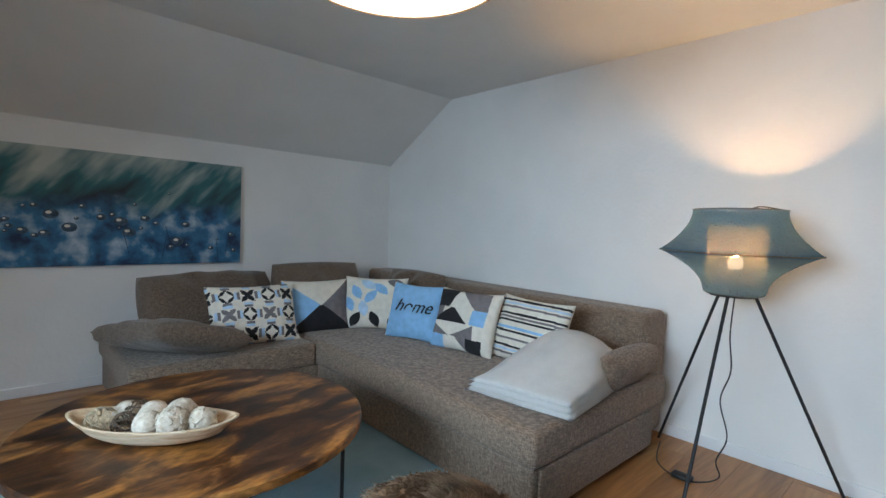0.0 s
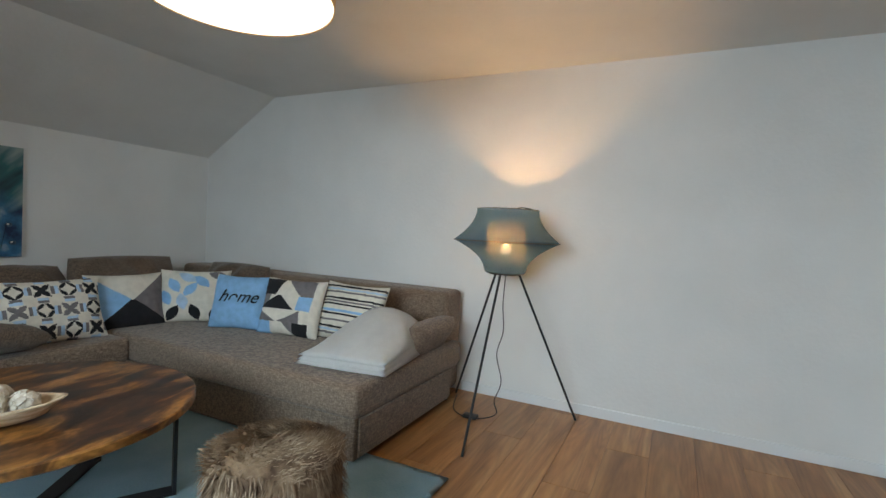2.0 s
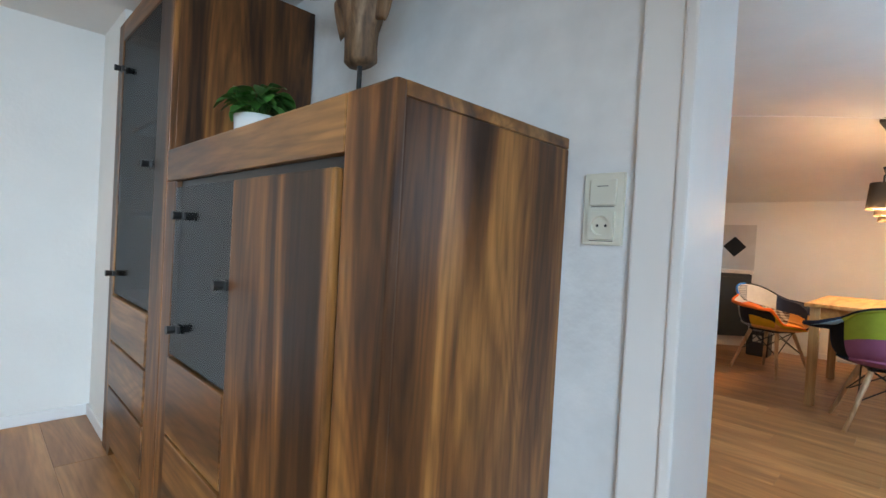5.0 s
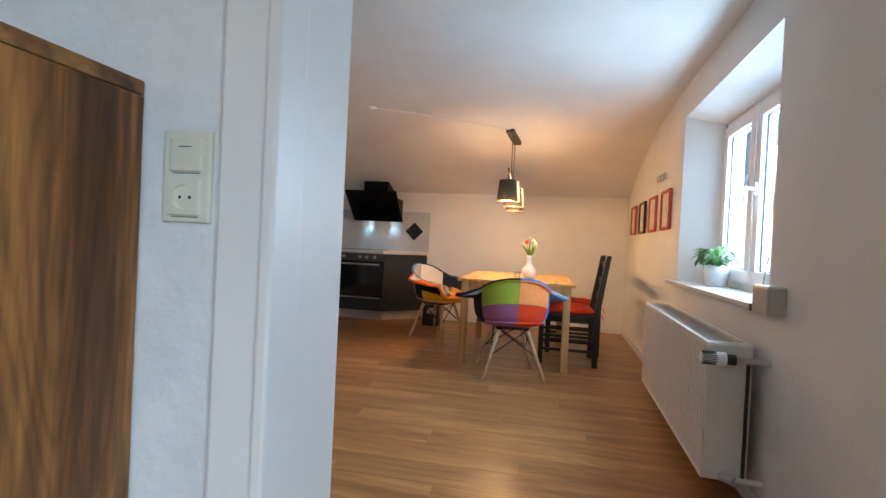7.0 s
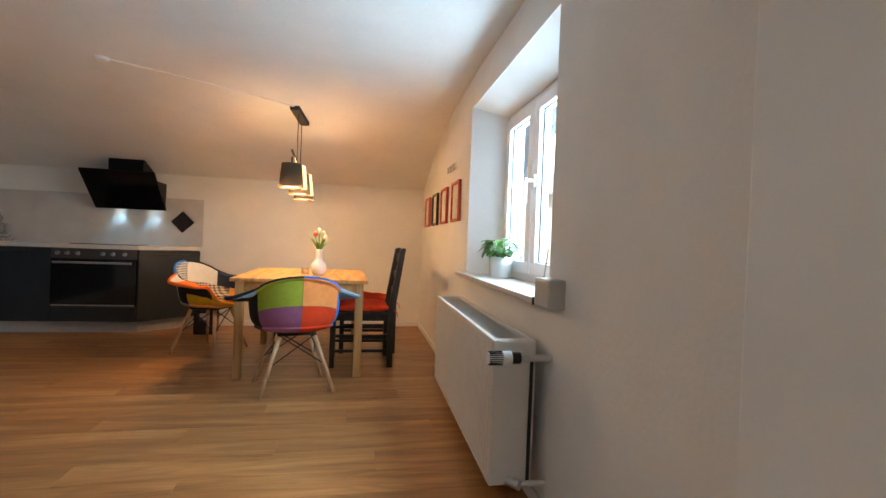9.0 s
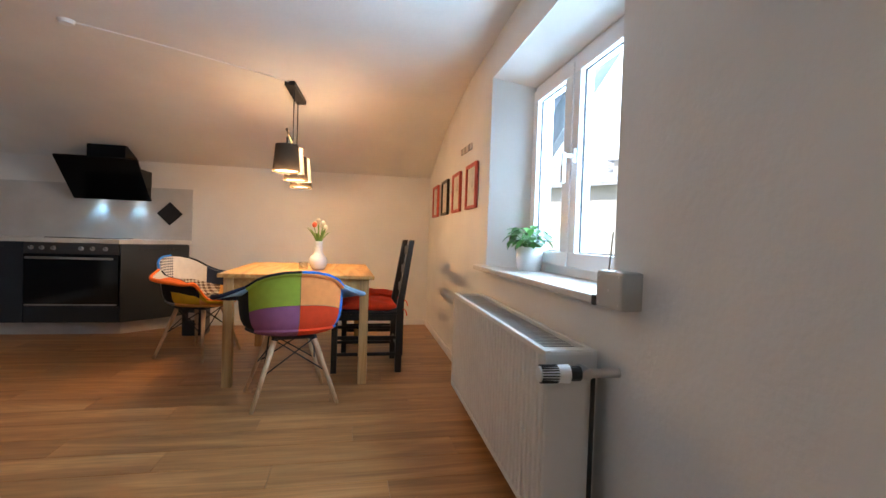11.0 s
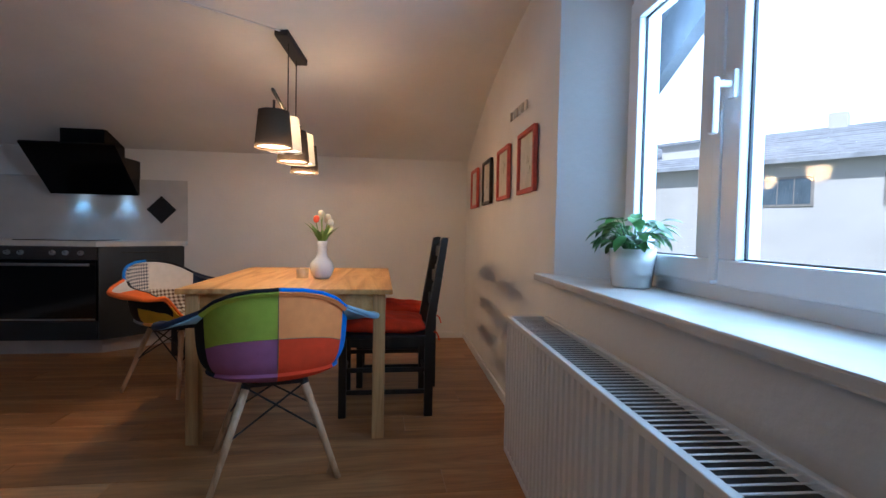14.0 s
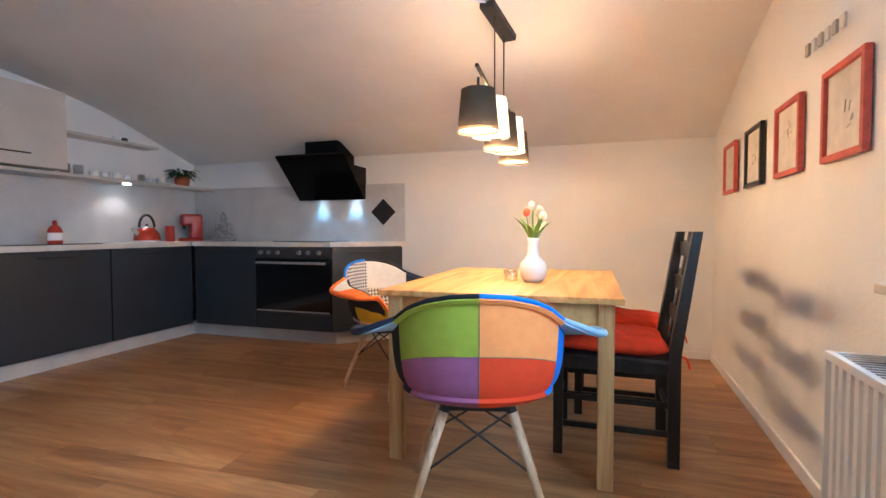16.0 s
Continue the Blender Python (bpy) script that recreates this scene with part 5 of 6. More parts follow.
def vase():
    t = thing("vase", (-1.06, 3.74, TZ), "white ceramic bottle vase with tulips on the table", "vase")
    prof = [(0, 0), (0.04, 0), (0.058, 0.02), (0.067, 0.055), (0.060, 0.09), (0.035, 0.115), (0.027, 0.135), (0.026, 0.19), (0.031, 0.21), (0.027, 0.21), (0.022, 0.19), (0.022, 0.14), (0, 0.13)]
    part("vase_body", lathe(prof, 40), M["ceramic"], t, smooth=True)
    rng = random.Random(12)
    heads = ((-0.035, 0.0, 0.315, "petal_red"), (0.0, -0.02, 0.345, "petal_white"), (0.03, 0.01, 0.325, "petal_white"), (0.045, -0.03, 0.295, "petal_white"), (-0.01, 0.03, 0.335, "petal_white"), (0.02, 0.045, 0.31, "petal_white"))
    for x, y, z, mt in heads:
        part("stem", tube(wire([(x * 0.2, y * 0.2, 0.15), (x * 0.4, y * 0.4, 0.22), (x, y, z)], 5), 0.003, 6), M["stem"], t)
        b = lathe([(0.004, -0.004), (0.014, 0.004), (0.018, 0.016), (0.015, 0.03), (0.007, 0.038), (0.0, 0.036)], 12)
        h = part("tulip", b, M[mt], t, "tulip flower", True)
        h.matrix_basis = pose(x, y, z, rng.uniform(-15, 15), rng.uniform(-15, 15), 0)
    for k in range(9):
        a = k * 0.7 + 0.3
        L = rng.uniform(0.12, 0.17)
        b = bmesh.new()
        rows = []
        for i in range(8):
            f = i / 7
            c = Vector((math.cos(a) * (0.02 + L * 0.6 * f ** 1.4), math.sin(a) * (0.02 + L * 0.6 * f ** 1.4), 0.20 + L * f - 0.05 * f * f))
            s = Vector((-math.sin(a), math.cos(a), 0)) * 0.012 * math.sin(math.pi * min(1, 0.15 + 0.85 * f)) + Vector((0, 0, 0.0))
            rows.append([b.verts.new(c - s), b.verts.new(c + s)])
        for p, q in zip(rows, rows[1:]):
            b.faces.new((p[0], p[1], q[1], q[0]))
        part("tulip_leaf", b, M["stem"], t, smooth=True)


vase()
b = lathe([(0, 0.004), (0.030, 0.004), (0.034, 0.055), (0.036, 0.055), (0.033, 0), (0, 0)], 28)
o = link("drinking_glass", b, M["glass_cup"], None, True)
o.location = (-1.165, 3.73, TZ)
tagged(o, "small clear glass standing on the table", "glass")

PATCH = {k: material("felt_" + k, c, 0.95, vary=0.035, scale=25, bump=0.35, fine=260) for k, c in dict(
    green=(0.36, 0.44, 0.045), orange=(1.0, 0.34, 0.10), purple=(0.34, 0.11, 0.225), red=(0.80, 0.06, 0.012), blue=(0.01, 0.20, 0.75),
    navy=(0.014, 0.022, 0.05), black=(0.012, 0.012, 0.014), lightblue=(0.30, 0.50, 0.66), white=(0.66, 0.63, 0.58), yellow=(0.72, 0.42, 0.02), grey=(0.30, 0.30, 0.30), amber=(0.85, 0.40, 0.10)).items()}


PATCH["stitch"] = material("seam_thread", (0.28, 0.19, 0.11), 0.9, vary=0.2, scale=200)
PATCH["redorange"] = material("felt_redorange", (0.85, 0.16, 0.02), 0.95, vary=0.07, scale=25, bump=0.5, fine=260)


def check(name, pale, dark, pitch):
    """Woven gingham: two crossing sets of bands, darkest where they cross."""
    mat = bpy.data.materials.new(name)
    mat.use_nodes = True
    t = mat.node_tree
    tc, sep = t.nodes.new("ShaderNodeTexCoord"), t.nodes.new("ShaderNodeSeparateXYZ")
    t.links.new(tc.outputs["Object"], sep.inputs[0])
    bands = []
    for out in (sep.outputs["X"], sep.outputs["Z"]):
        mul, fr, gt = (t.nodes.new("ShaderNodeMath") for _ in range(3))
        mul.operation, mul.inputs[1].default_value = "MULTIPLY", 1 / pitch
        fr.operation = "FRACT"
        gt.operation, gt.inputs[1].default_value = "GREATER_THAN", 0.5
        t.links.new(out, mul.inputs[0])
        t.links.new(mul.outputs[0], fr.inputs[0])
        t.links.new(fr.outputs[0], gt.inputs[0])
        bands.append(gt.outputs[0])
    add, half = t.nodes.new("ShaderNodeMath"), t.nodes.new("ShaderNodeMath")
    t.links.new(bands[0], add.inputs[0])
    t.links.new(bands[1], add.inputs[1])
    half.operation, half.inputs[1].default_value = "MULTIPLY", 0.5
    t.links.new(add.outputs[0], half.inputs[0])
    mix = t.nodes.new("ShaderNodeMix")
    mix.data_type = "RGBA"
    mix.inputs[6].default_value, mix.inputs[7].default_value = (*pale, 1), (*dark, 1)
    t.links.new(half.outputs[0], mix.inputs[0])
    t.links.new(mix.outputs[2], t.nodes["Principled BSDF"].inputs["Base Color"])
    t.nodes["Principled BSDF"].inputs["Roughness"].default_value = 0.95
    return mat


PATCH["check"] = check("felt_check", (0.66, 0.64, 0.6), (0.05, 0.06, 0.10), 0.021)
PATCH["check_brown"] = check("felt_check_brown", (0.62, 0.58, 0.5), (0.09, 0.045, 0.03), 0.024)
PATCH["weave"] = check("felt_weave", (0.46, 0.45, 0.42), (0.12, 0.12, 0.13), 0.007)


def shell_point(a, v):
    """A bucket seat: a is the angle from the back (0) to the front (180), v from the middle of the seat to the rim."""
    d = abs(math.degrees(a))
    c = math.cos(a)
    sd = abs(math.sin(a))
    r = 0.262 * c * c + 0.300 * sd ** 2
    steps = ((0, 0.338), (18, 0.333), (34, 0.317), (48, 0.290), (61, 0.250), (74, 0.220), (96, 0.200), (116, 0.16), (140, 0.03), (180, 0.0))
    for (d0, h0), (d1, h1) in zip(steps, steps[1:]):
        if d0 <= d <= d1 + 1e-6:
            f = (d - d0) / (d1 - d0)
            h = h0 + (h1 - h0) * (f * f * (3 - 2 * f) if d > 96 else f)
    s_ = min(1.0, v / 0.9)
    rise = s_ ** 3.2
    rr = r * (1 - (1 - s_) ** 3.3) * (0.88 + 0.12 * s_)
    z = 0.425 + h * rise - 0.02 * (1 - v)
    lip = max(0.0, (v - 0.9) / 0.1)
    arm = max(0.0, sd - 0.87) / 0.13 * (1 if d < 130 else 0)
    arm = arm * arm * (3 - 2 * arm)
    rr += lip * (0.010 + 0.118 * arm)
    z += lip * (0.010 * (1 - arm) - 0.016 * lip * arm)
    return Vector((rr * math.sin(a), -rr * c, z))


def patch_chair(at, rz, colours, label):
    t = thing("patchwork_chair", at, label, "chair", "chairs round the table", rz)
    spans = [(-180, -126), (-126, -86), (-86, -62), (-62, 0), (0, 62), (62, 86), (86, 126), (126, 180)]
    rings = [(0.0, 0.45), (0.45, 0.725), (0.725, 0.9), (0.9, 1.0)]
    for i, (a0, a1) in enumerate(spans):
        for j, (v0, v1) in enumerate(rings):
            b = bmesh.new()
            n, m = 10, 8
            g = [[b.verts.new(shell_point(radians(a0 + (a1 - a0) * p / n), max(0.02, v0 + (v1 - v0) * q / m))) for p in range(n + 1)] for q in range(m + 1)]
            for q in range(m):
                for p in range(n):
                    b.faces.new((g[q][p], g[q][p + 1], g[q + 1][p + 1], g[q + 1][p]))
            bmesh.ops.recalc_face_normals(b, faces=b.faces[:])
            bmesh.ops.solidify(b, geom=b.faces[:], thickness=0.014)
            part("felt_patch", b, PATCH[colours[j][i]], t, smooth=True).data.set_sharp_from_angle(angle=radians(38))
    # raised stitched seams between the patches of the back
    for pts in ([shell_point(0.0, 0.45 + 0.45 * k / 14) for k in range(15)], [shell_point(radians(-62 + 124 * k / 24), 0.725) for k in range(25)]):
        part("seam", tube([Vector((p.x * 1.006, p.y * 1.006, p.z)) for p in pts], 0.0014, 6), PATCH["stitch"], t)
    for a0, a1, c in ((-180, -62, colours[4][0]), (-62, 0, colours[4][1]), (0, 62, colours[4][2]), (62, 180, colours[4][3])):
        angles = [a0 + (a1 - a0) * k / 40 for k in range(41)]
        radius = [0.0085 + 0.008 * max(0.0, 1 - abs(abs(d) - 92) / 30) for d in angles]
        b = tube([shell_point(radians(d), 1.0) for d in angles], radius, 8)
        part("rim_piping", b, PATCH[c], t, smooth=True)
    legs = []
    for sx in (-1, 1):
        for sy in (-1, 1):
            topp, foot = Vector((sx * 0.105, sy * 0.11, 0.39)), Vector((sx * 0.235, sy * 0.205 - 0.0, 0))
            legs.append((topp, foot))
            part("leg", rod(foot, topp, 0.011, 0.017, 14), M["beech"], t, smooth=True)
    for (p, q), (p2, q2) in ((legs[0], legs[2]), (legs[1], legs[3])):
        part("wire_strut", rod(p.lerp(q, 0.04), p2.lerp(q2, 0.52), 0.0042, seg=8), M["steel_black"], t)
        part("wire_strut", rod(p2.lerp(q2, 0.04), p.lerp(q, 0.52), 0.0042, seg=8), M["steel_black"], t)
    for (p, q), (p2, q2) in ((legs[0], legs[1]), (legs[2], legs[3])):
        part("wire_strut", rod(p.lerp(q, 0.04), p2.lerp(q2, 0.52), 0.0042, seg=8), M["steel_black"], t)
        part("wire_strut", rod(p2.lerp(q2, 0.04), p.lerp(q, 0.52), 0.0042, seg=8), M["steel_black"], t)
    for p, q in legs:
        part("leg_clamp", rod(p.lerp(q, 0.0), p.lerp(q, 0.05), 0.0185, 0.018, 12), M["steel_black"], t)
    part("seat_plate", box((-0.12, -0.125, 0.375), (0.12, 0.125, 0.39), 0.004), M["steel_black"], t)


patch_chair((-1.17, 3.05, 0), 15,
            (["grey", "black", "navy", "purple", "red", "blue", "navy", "amber"], ["yellow", "navy", "black", "purple", "red", "blue", "blue", "amber"],
             ["white", "navy", "black", "green", "orange", "blue", "blue", "red"], ["white", "navy", "lightblue", "green", "orange", "lightblue", "lightblue", "red"],
             ("navy", "black", "blue", "lightblue")), "bucket chair covered in bright felt patchwork at the table")
patch_chair((-1.98, 4.17, 0), -112,
            (["amber", "amber", "check_brown", "check_brown", "weave", "weave", "amber", "amber"], ["amber", "amber", "check_brown", "check_brown", "weave", "black", "yellow", "amber"],
             ["amber", "navy", "navy", "white", "check", "black", "black", "yellow"], ["amber", "navy", "navy", "white", "check", "white", "redorange", "yellow"],
             ("navy", "black", "blue", "redorange")), "bucket chair covered in pale and checked felt patchwork")


def black_chair(at, rz):
    t = thing("black_chair", at, "black wooden ladder-back chair with a red seat cushion", "chair", "chairs round the table", rz)
    w, d = 0.435, 0.50
    for x in (-w / 2, w / 2 - 0.04):
        out = [(d / 2 - 0.045, 0), (d / 2, 0), (d / 2, 0.46), (d / 2 + 0.07, 0.96), (d / 2 + 0.035, 0.96), (d / 2 - 0.045, 0.47)]
        part("back_post", prism(out, x, x + 0.04, "x"), M["black_wood"], t)
        part("front_leg", box((x, -d / 2, 0), (x + 0.04, -d / 2 + 0.04, 0.43), 0.004), M["black_wood"], t)
        for z in (0.12, 0.24):
            part("stretcher", box((x + 0.012, -d / 2 + 0.04, z), (x + 0.028, d / 2 - 0.03, z + 0.024), 0.003), M["black_wood"], t)
        part("seat_rail", box((x + 0.004, -d / 2 + 0.03, 0.375), (x + 0.03, d / 2 - 0.03, 0.43), 0.003), M["black_wood"], t)
    for y, z in ((-d / 2 + 0.01, 0.18), (d / 2 - 0.035, 0.18)):
        part("stretcher", box((-w / 2 + 0.04, y, z), (w / 2 - 0.04, y + 0.016, z + 0.024), 0.003), M["black_wood"], t)
    part("seat", box((-w / 2, -d / 2, 0.42), (w / 2, d / 2 - 0.01, 0.44), 0.005), M["black_wood"], t)
    for z in (0.56, 0.70, 0.85):
        y = d / 2 + 0.005 + (z - 0.46) * 0.14
        part("back_slat", box((-w / 2 + 0.038, y - 0.012, z), (w / 2 - 0.038, y + 0.004, z + 0.065), 0.004), M["black_wood"], t)
    c = pad(w * 0.98, d * 0.92, 0.085, power=0.35, rough_=0.02)
    o = tagged(link("seat_cushion", c, M["red_pad"], None, True), "red tufted seat cushion tied to the chair", "cushion", "red seat cushions")
    o.matrix_basis = pose(*at, 0, 0, rz) @ Matrix.Translation((0, d / 2 - 0.03, 0.478)) @ pose(0, 0, 0, 90, 0, 0)
    part("tie", tube(wire([(w / 2 - 0.02, d / 2 - 0.02, 0.46), (w / 2 + 0.004, d / 2 + 0.015, 0.455), (w / 2 + 0.010, d / 2 + 0.030, 0.415)]), 0.004, 6), M["red_pad"], t)


black_chair((-0.695, 3.735, 0), -90)
black_chair((-0.625, 4.22, 0), -90)


def pendant():
    t = thing("pendant_lamp", (0, 0, 0), "black bar pendant with dark and white cloth shades", "lamp")
    c = part("canopy", box((-0.038, -0.17, -0.035), (0.038, 0.17, 0.0), 0.003), M["steel_black"], t)
    c.matrix_basis = pose(-1.272, 3.955, 2.082, -9.0, 0, -10)
    for (x, y, zb, dark_), px in zip(((-1.275, 3.50, 1.40, 1), (-1.266, 3.73, 1.42, 0), (-1.250, 3.90, 1.385, 1), (-1.240, 4.08, 1.40, 0), (-1.247, 4.30, 1.37, 1)), range(5)):
        r0, r1, h = 0.092, 0.075, 0.185
        s = part("shade", lathe([(r0, 0), (r1, h)], 36), M["shade_dark" if dark_ else "shade_white"], t, "dark grey cloth shade" if dark_ else "white cloth shade", True)
        s.location = (x, y, zb)
        d = part("diffuser", lathe([(0, 0.012), (r0 - 0.004, 0.012), (r0 - 0.004, 0.015), (0, 0.015)], 32), M["diffuser"], t, "lit diffuser")
        d.location = (x, y, zb)
        part("shade_holder", rod((x, y, zb + h - 0.03), (x, y, zb + h + 0.055), 0.006), M["steel_black"], t)
    part("arm", rod((-1.275, 3.47, 1.685), (-1.262, 3.74, 1.63), 0.009), M["steel_black"], t)
    part("arm", rod((-1.262, 3.74, 1.63), (-1.247, 4.31, 1.60), 0.008), M["steel_black"], t)
    for y, x in ((3.86, -1.26), (4.06, -1.25)):
        part("suspension", rod((x - 0.015, y, 1.625), (x - 0.015, y, 2.06), 0.0035, seg=8), M["black"], t)


pendant()
for x, y, z, w_ in ((-1.275, 3.50, 1.38, 12.5), (-1.255, 3.88, 1.37, 13.0), (-1.247, 4.25, 1.35, 13.0)):
    lamp("bulb_pendant", "POINT", pose(x, y, z), w_, WARM, 0.06)
for x, y, w_ in ((-1.266, 3.73, 4.2), (-1.24, 4.08, 4.2)):
    lamp("bulb_pendant", "POINT", pose(x, y, 1.55), w_, WARM, 0.03)
pts = wire([(-1.29, 3.80, 2.098), (-1.65, 3.62, 2.122), (-2.1, 3.40, 2.144), (-2.43, 3.25, 2.155)])
o = tagged(link("ceiling_cable", tube(pts, 0.004, 6), M["white_plastic"], None), "thin white cable along the ceiling to the lamp", "cable")
o = tagged(link("ceiling_rose", lathe([(0, 0), (0.035, 0), (0.045, 0.02), (0, 0.02)], 24), M["white_plastic"], None), "small white ceiling rose where the cable ends", "ceiling rose")
o.location = (-2.47, 3.24, 2.140)

# fitted kitchen
FY, FX, CT = 4.90, -4.30, 0.873


def bar_handle(t, p0, p1):
    b = rod(p0, p1, 0.005, seg=10)
    part("handle", b, M["black"], t, "slim black bar handle")


def unit(x0, x1, label, drawer=False):
    t = thing("base_unit", (0, 0, 0), label, "cabinet", "kitchen base units")
    part("carcass", box((x0, FY + 0.02, 0.12), (x1, YN - 0.01, CT - 0.04)), M["front"], t)
    d = part("door", box((x0 + 0.002, FY, 0.122), (x1 - 0.002, FY + 0.019, CT - 0.045), 0.002), M["front"], t)
    bar_handle(t, (x0 + 0.14, FY - 0.018, CT - 0.085), (x1 - 0.14, FY - 0.018, CT - 0.085))


unit(-4.285, -3.61, "anthracite base cabinet in the kitchen corner")


def oven():
    t = thing("built_in_oven", (0, 0, 0), "black built-in oven with a steel handle and knobs", "oven")
    x0, x1 = -3.605, -2.862
    part("housing", box((x0, FY + 0.02, 0.12), (x1, YN - 0.01, CT - 0.04)), M["front"], t)
    part("control_panel", box((x0, FY - 0.006, 0.735), (x1, FY + 0.02, CT - 0.042), 0.003), M["dark_steel"], t, "dark steel control panel")
    part("oven_door", box((x0, FY - 0.008, 0.27), (x1, FY + 0.02, 0.73), 0.004), M["glossblack"], t)
    part("base_panel", box((x0 + 0.002, FY, 0.122), (x1 - 0.002, FY + 0.019, 0.262), 0.002), M["front"], t)
    part("door_trim", box((x0 + 0.01, FY - 0.011, 0.275), (x1 - 0.01, FY - 0.007, 0.287)), M["chrome"], t)
    part("handle", box((x0 + 0.03, FY - 0.05, 0.688), (x1 - 0.03, FY - 0.034, 0.708), 0.005), M["chrome"], t, "brushed steel handle")
    for x in (x0 + 0.06, x1 - 0.06):
        part("handle_post", box((x - 0.008, FY - 0.04, 0.69), (x + 0.008, FY - 0.006, 0.706)), M["chrome"], t)
    for f in (0.08, 0.19, 0.31, 0.60, 0.72, 0.86):
        x = x0 + f * (x1 - x0)
        part("knob", rod((x, FY - 0.006, 0.785), (x, FY - 0.028, 0.785), 0.019, 0.016, 20), M["chrome"], t, smooth=False)
        part("knob_mark", box((x - 0.002, FY - 0.0295, 0.785), (x + 0.002, FY - 0.0275, 0.80)), M["black"], t)


oven()
t = thing("angled_unit", (0, 0, 0), "anthracite end cabinet with a slanted door", "cabinet", "kitchen base units")
out = [(-2.858, FY + 0.02), (-2.845, FY + 0.02), (-2.435, YN - 0.03), (-2.435, YN - 0.01), (-2.858, YN - 0.01)]
part("carcass", prism(out, 0.12, CT - 0.04, "z"), M["front"], t)
d0, d1 = Vector((-2.855, FY, 0)), Vector((-2.42, YN - 0.045, 0))
nrm = Vector((d1.y - d0.y, -(d1.x - d0.x), 0)).normalized()
L = (d1 - d0).length
dr = part("door", box((0, -0.018, 0.122), (L, 0, CT - 0.045), 0.002), M["front"], t)
dr.matrix_basis = Matrix.Translation(d0) @ Matrix.Rotation(math.atan2(d1.y - d0.y, d1.x - d0.x), 4, "Z")
part("handle", rod((0.14, -0.035, CT - 0.085), (L - 0.12, -0.035, CT - 0.085), 0.005), M["black"], dr, "slim black bar handle")
for y0, y1 in ((4.12, 4.885), (3.36, 4.115), (2.60, 3.355), (1.95, 2.595)):
    t = thing("base_unit", (0, 0, 0), "anthracite handled base cabinet along the kitchen wall", "cabinet", "kitchen base units")
    part("carcass", box((XK + 0.01, y0, 0.12), (FX - 0.02, y1, CT - 0.04)), M["front"], t)
    part("door", box((FX - 0.019, y0 + 0.002, 0.122), (FX, y1 - 0.002, CT - 0.045), 0.002), M["front"], t)
    bar_handle(t, (FX + 0.018, y0 + 0.25, CT - 0.085), (FX + 0.018, y1 - 0.25, CT - 0.085))
out = [(XK + 0.005, 1.93), (FX + 0.02, 1.93), (FX + 0.02, FY - 0.03), (-2.85, FY - 0.03), (-2.40, YN - 0.06), (-2.40, YN - 0.005), (XK + 0.005, YN - 0.005)]
o = tagged(link("worktop", prism(out, CT - 0.038, CT, "z"), M["worktop"], None), "pale stone-look worktop round the kitchen corner", "worktop")
out = [(XK + 0.02, 1.97), (FX - 0.10, 1.97), (FX - 0.10, FY + 0.10), (-2.88, FY + 0.10), (-2.47, YN - 0.02), (XK + 0.02, YN - 0.02)]
o = tagged(link("plinth", prism(out, 0, 0.118, "z"), M["plinth"], None), "pale plinth under the kitchen units", "plinth")
structure("backsplash_north", box((XK + 0.012, YN - 0.012, CT), (-2.40, YN - 0.001, 1.395), 0.002), M["splash"], "pale grey splashback panel behind the hob")
structure("backsplash_west", box((XK + 0.001, 1.9, CT), (XK + 0.012, YN - 0.001, 1.375), 0.002), M["splash"], "pale grey splashback panel under the shelf")
b = box((-4.78, YN - 0.016, 1.395), (-3.1, YN - 0.002, 1.403))
structure("trim_splash", b, M["chrome"], "thin metal edge strip")


def hood():
    t = thing("cooker_hood", (0, 0, 0), "slanted black glass cooker hood with lit lamps", "cooker hood")
    part("glass_front", prism([(4.925, 1.606), (4.940, 1.620), (5.302, 1.262), (5.285, 1.250)], -3.415, -2.745, "x"), M["hood_glass"], t)
    part("body", prism([(5.06, 1.545), (YN - 0.002, 1.545), (YN - 0.002, 1.262), (5.31, 1.262)], -3.385, -2.785, "x"), M["hood_glass"], t)
    part("chimney", box((-3.225, 5.09, 1.545), (-2.905, YN - 0.002, 1.752), 0.004), M["hood_glass"], t)
    for x in (-3.225, -2.885):
        part("hood_lamp", rod((x, 5.338, 1.256), (x, 5.338, 1.263), 0.026, seg=24), M["led"], t, "lit cool-white lamp")


hood()
for x in (-3.225, -2.885):
    data = lamp("bulb_hood", "SPOT", look((x, 5.338, 1.25), (x, 5.36, 0.8)), 2.0, (0.30, 0.68, 1.0), 0.015)
    data.data.spot_size, data.data.spot_blend = radians(95), 0.6
o = tagged(link("pot_holder", box((-0.085, -0.006, -0.085), (0.085, 0.006, 0.085), 0.005), M["ink"], None), "black quilted pot holder hanging on the splashback", "pot holder")
o.matrix_basis = pose(-2.607, YN - 0.019, 1.14, 0, 45, 0)
o = tagged(link("hook", rod((-2.607, YN - 0.012, 1.262), (-2.607, YN - 0.035, 1.262), 0.005), M["chrome"], None), "small metal hook holding the pot holder", "hook")
o = tagged(link("hob", box((-3.5, 4.99, CT), (-2.92, 5.34, CT + 0.006), 0.002), M["glossblack"], None), "black ceramic hob let into the worktop", "hob")
o = tagged(link("sink", box((-4.70, 3.2, CT), (-4.36, 4.10, CT + 0.005), 0.002), M["glossblack"], None), "flat black sink on the worktop", "sink")
t = thing("wall_shelf", (0, 0, 0), "long pale shelf under the wall cabinet", "shelf")
part("board", box((XK + 0.001, 1.9, 1.378), (-4.50, YN - 0.004, 1.402), 0.002), M["gloss_beige"], t)
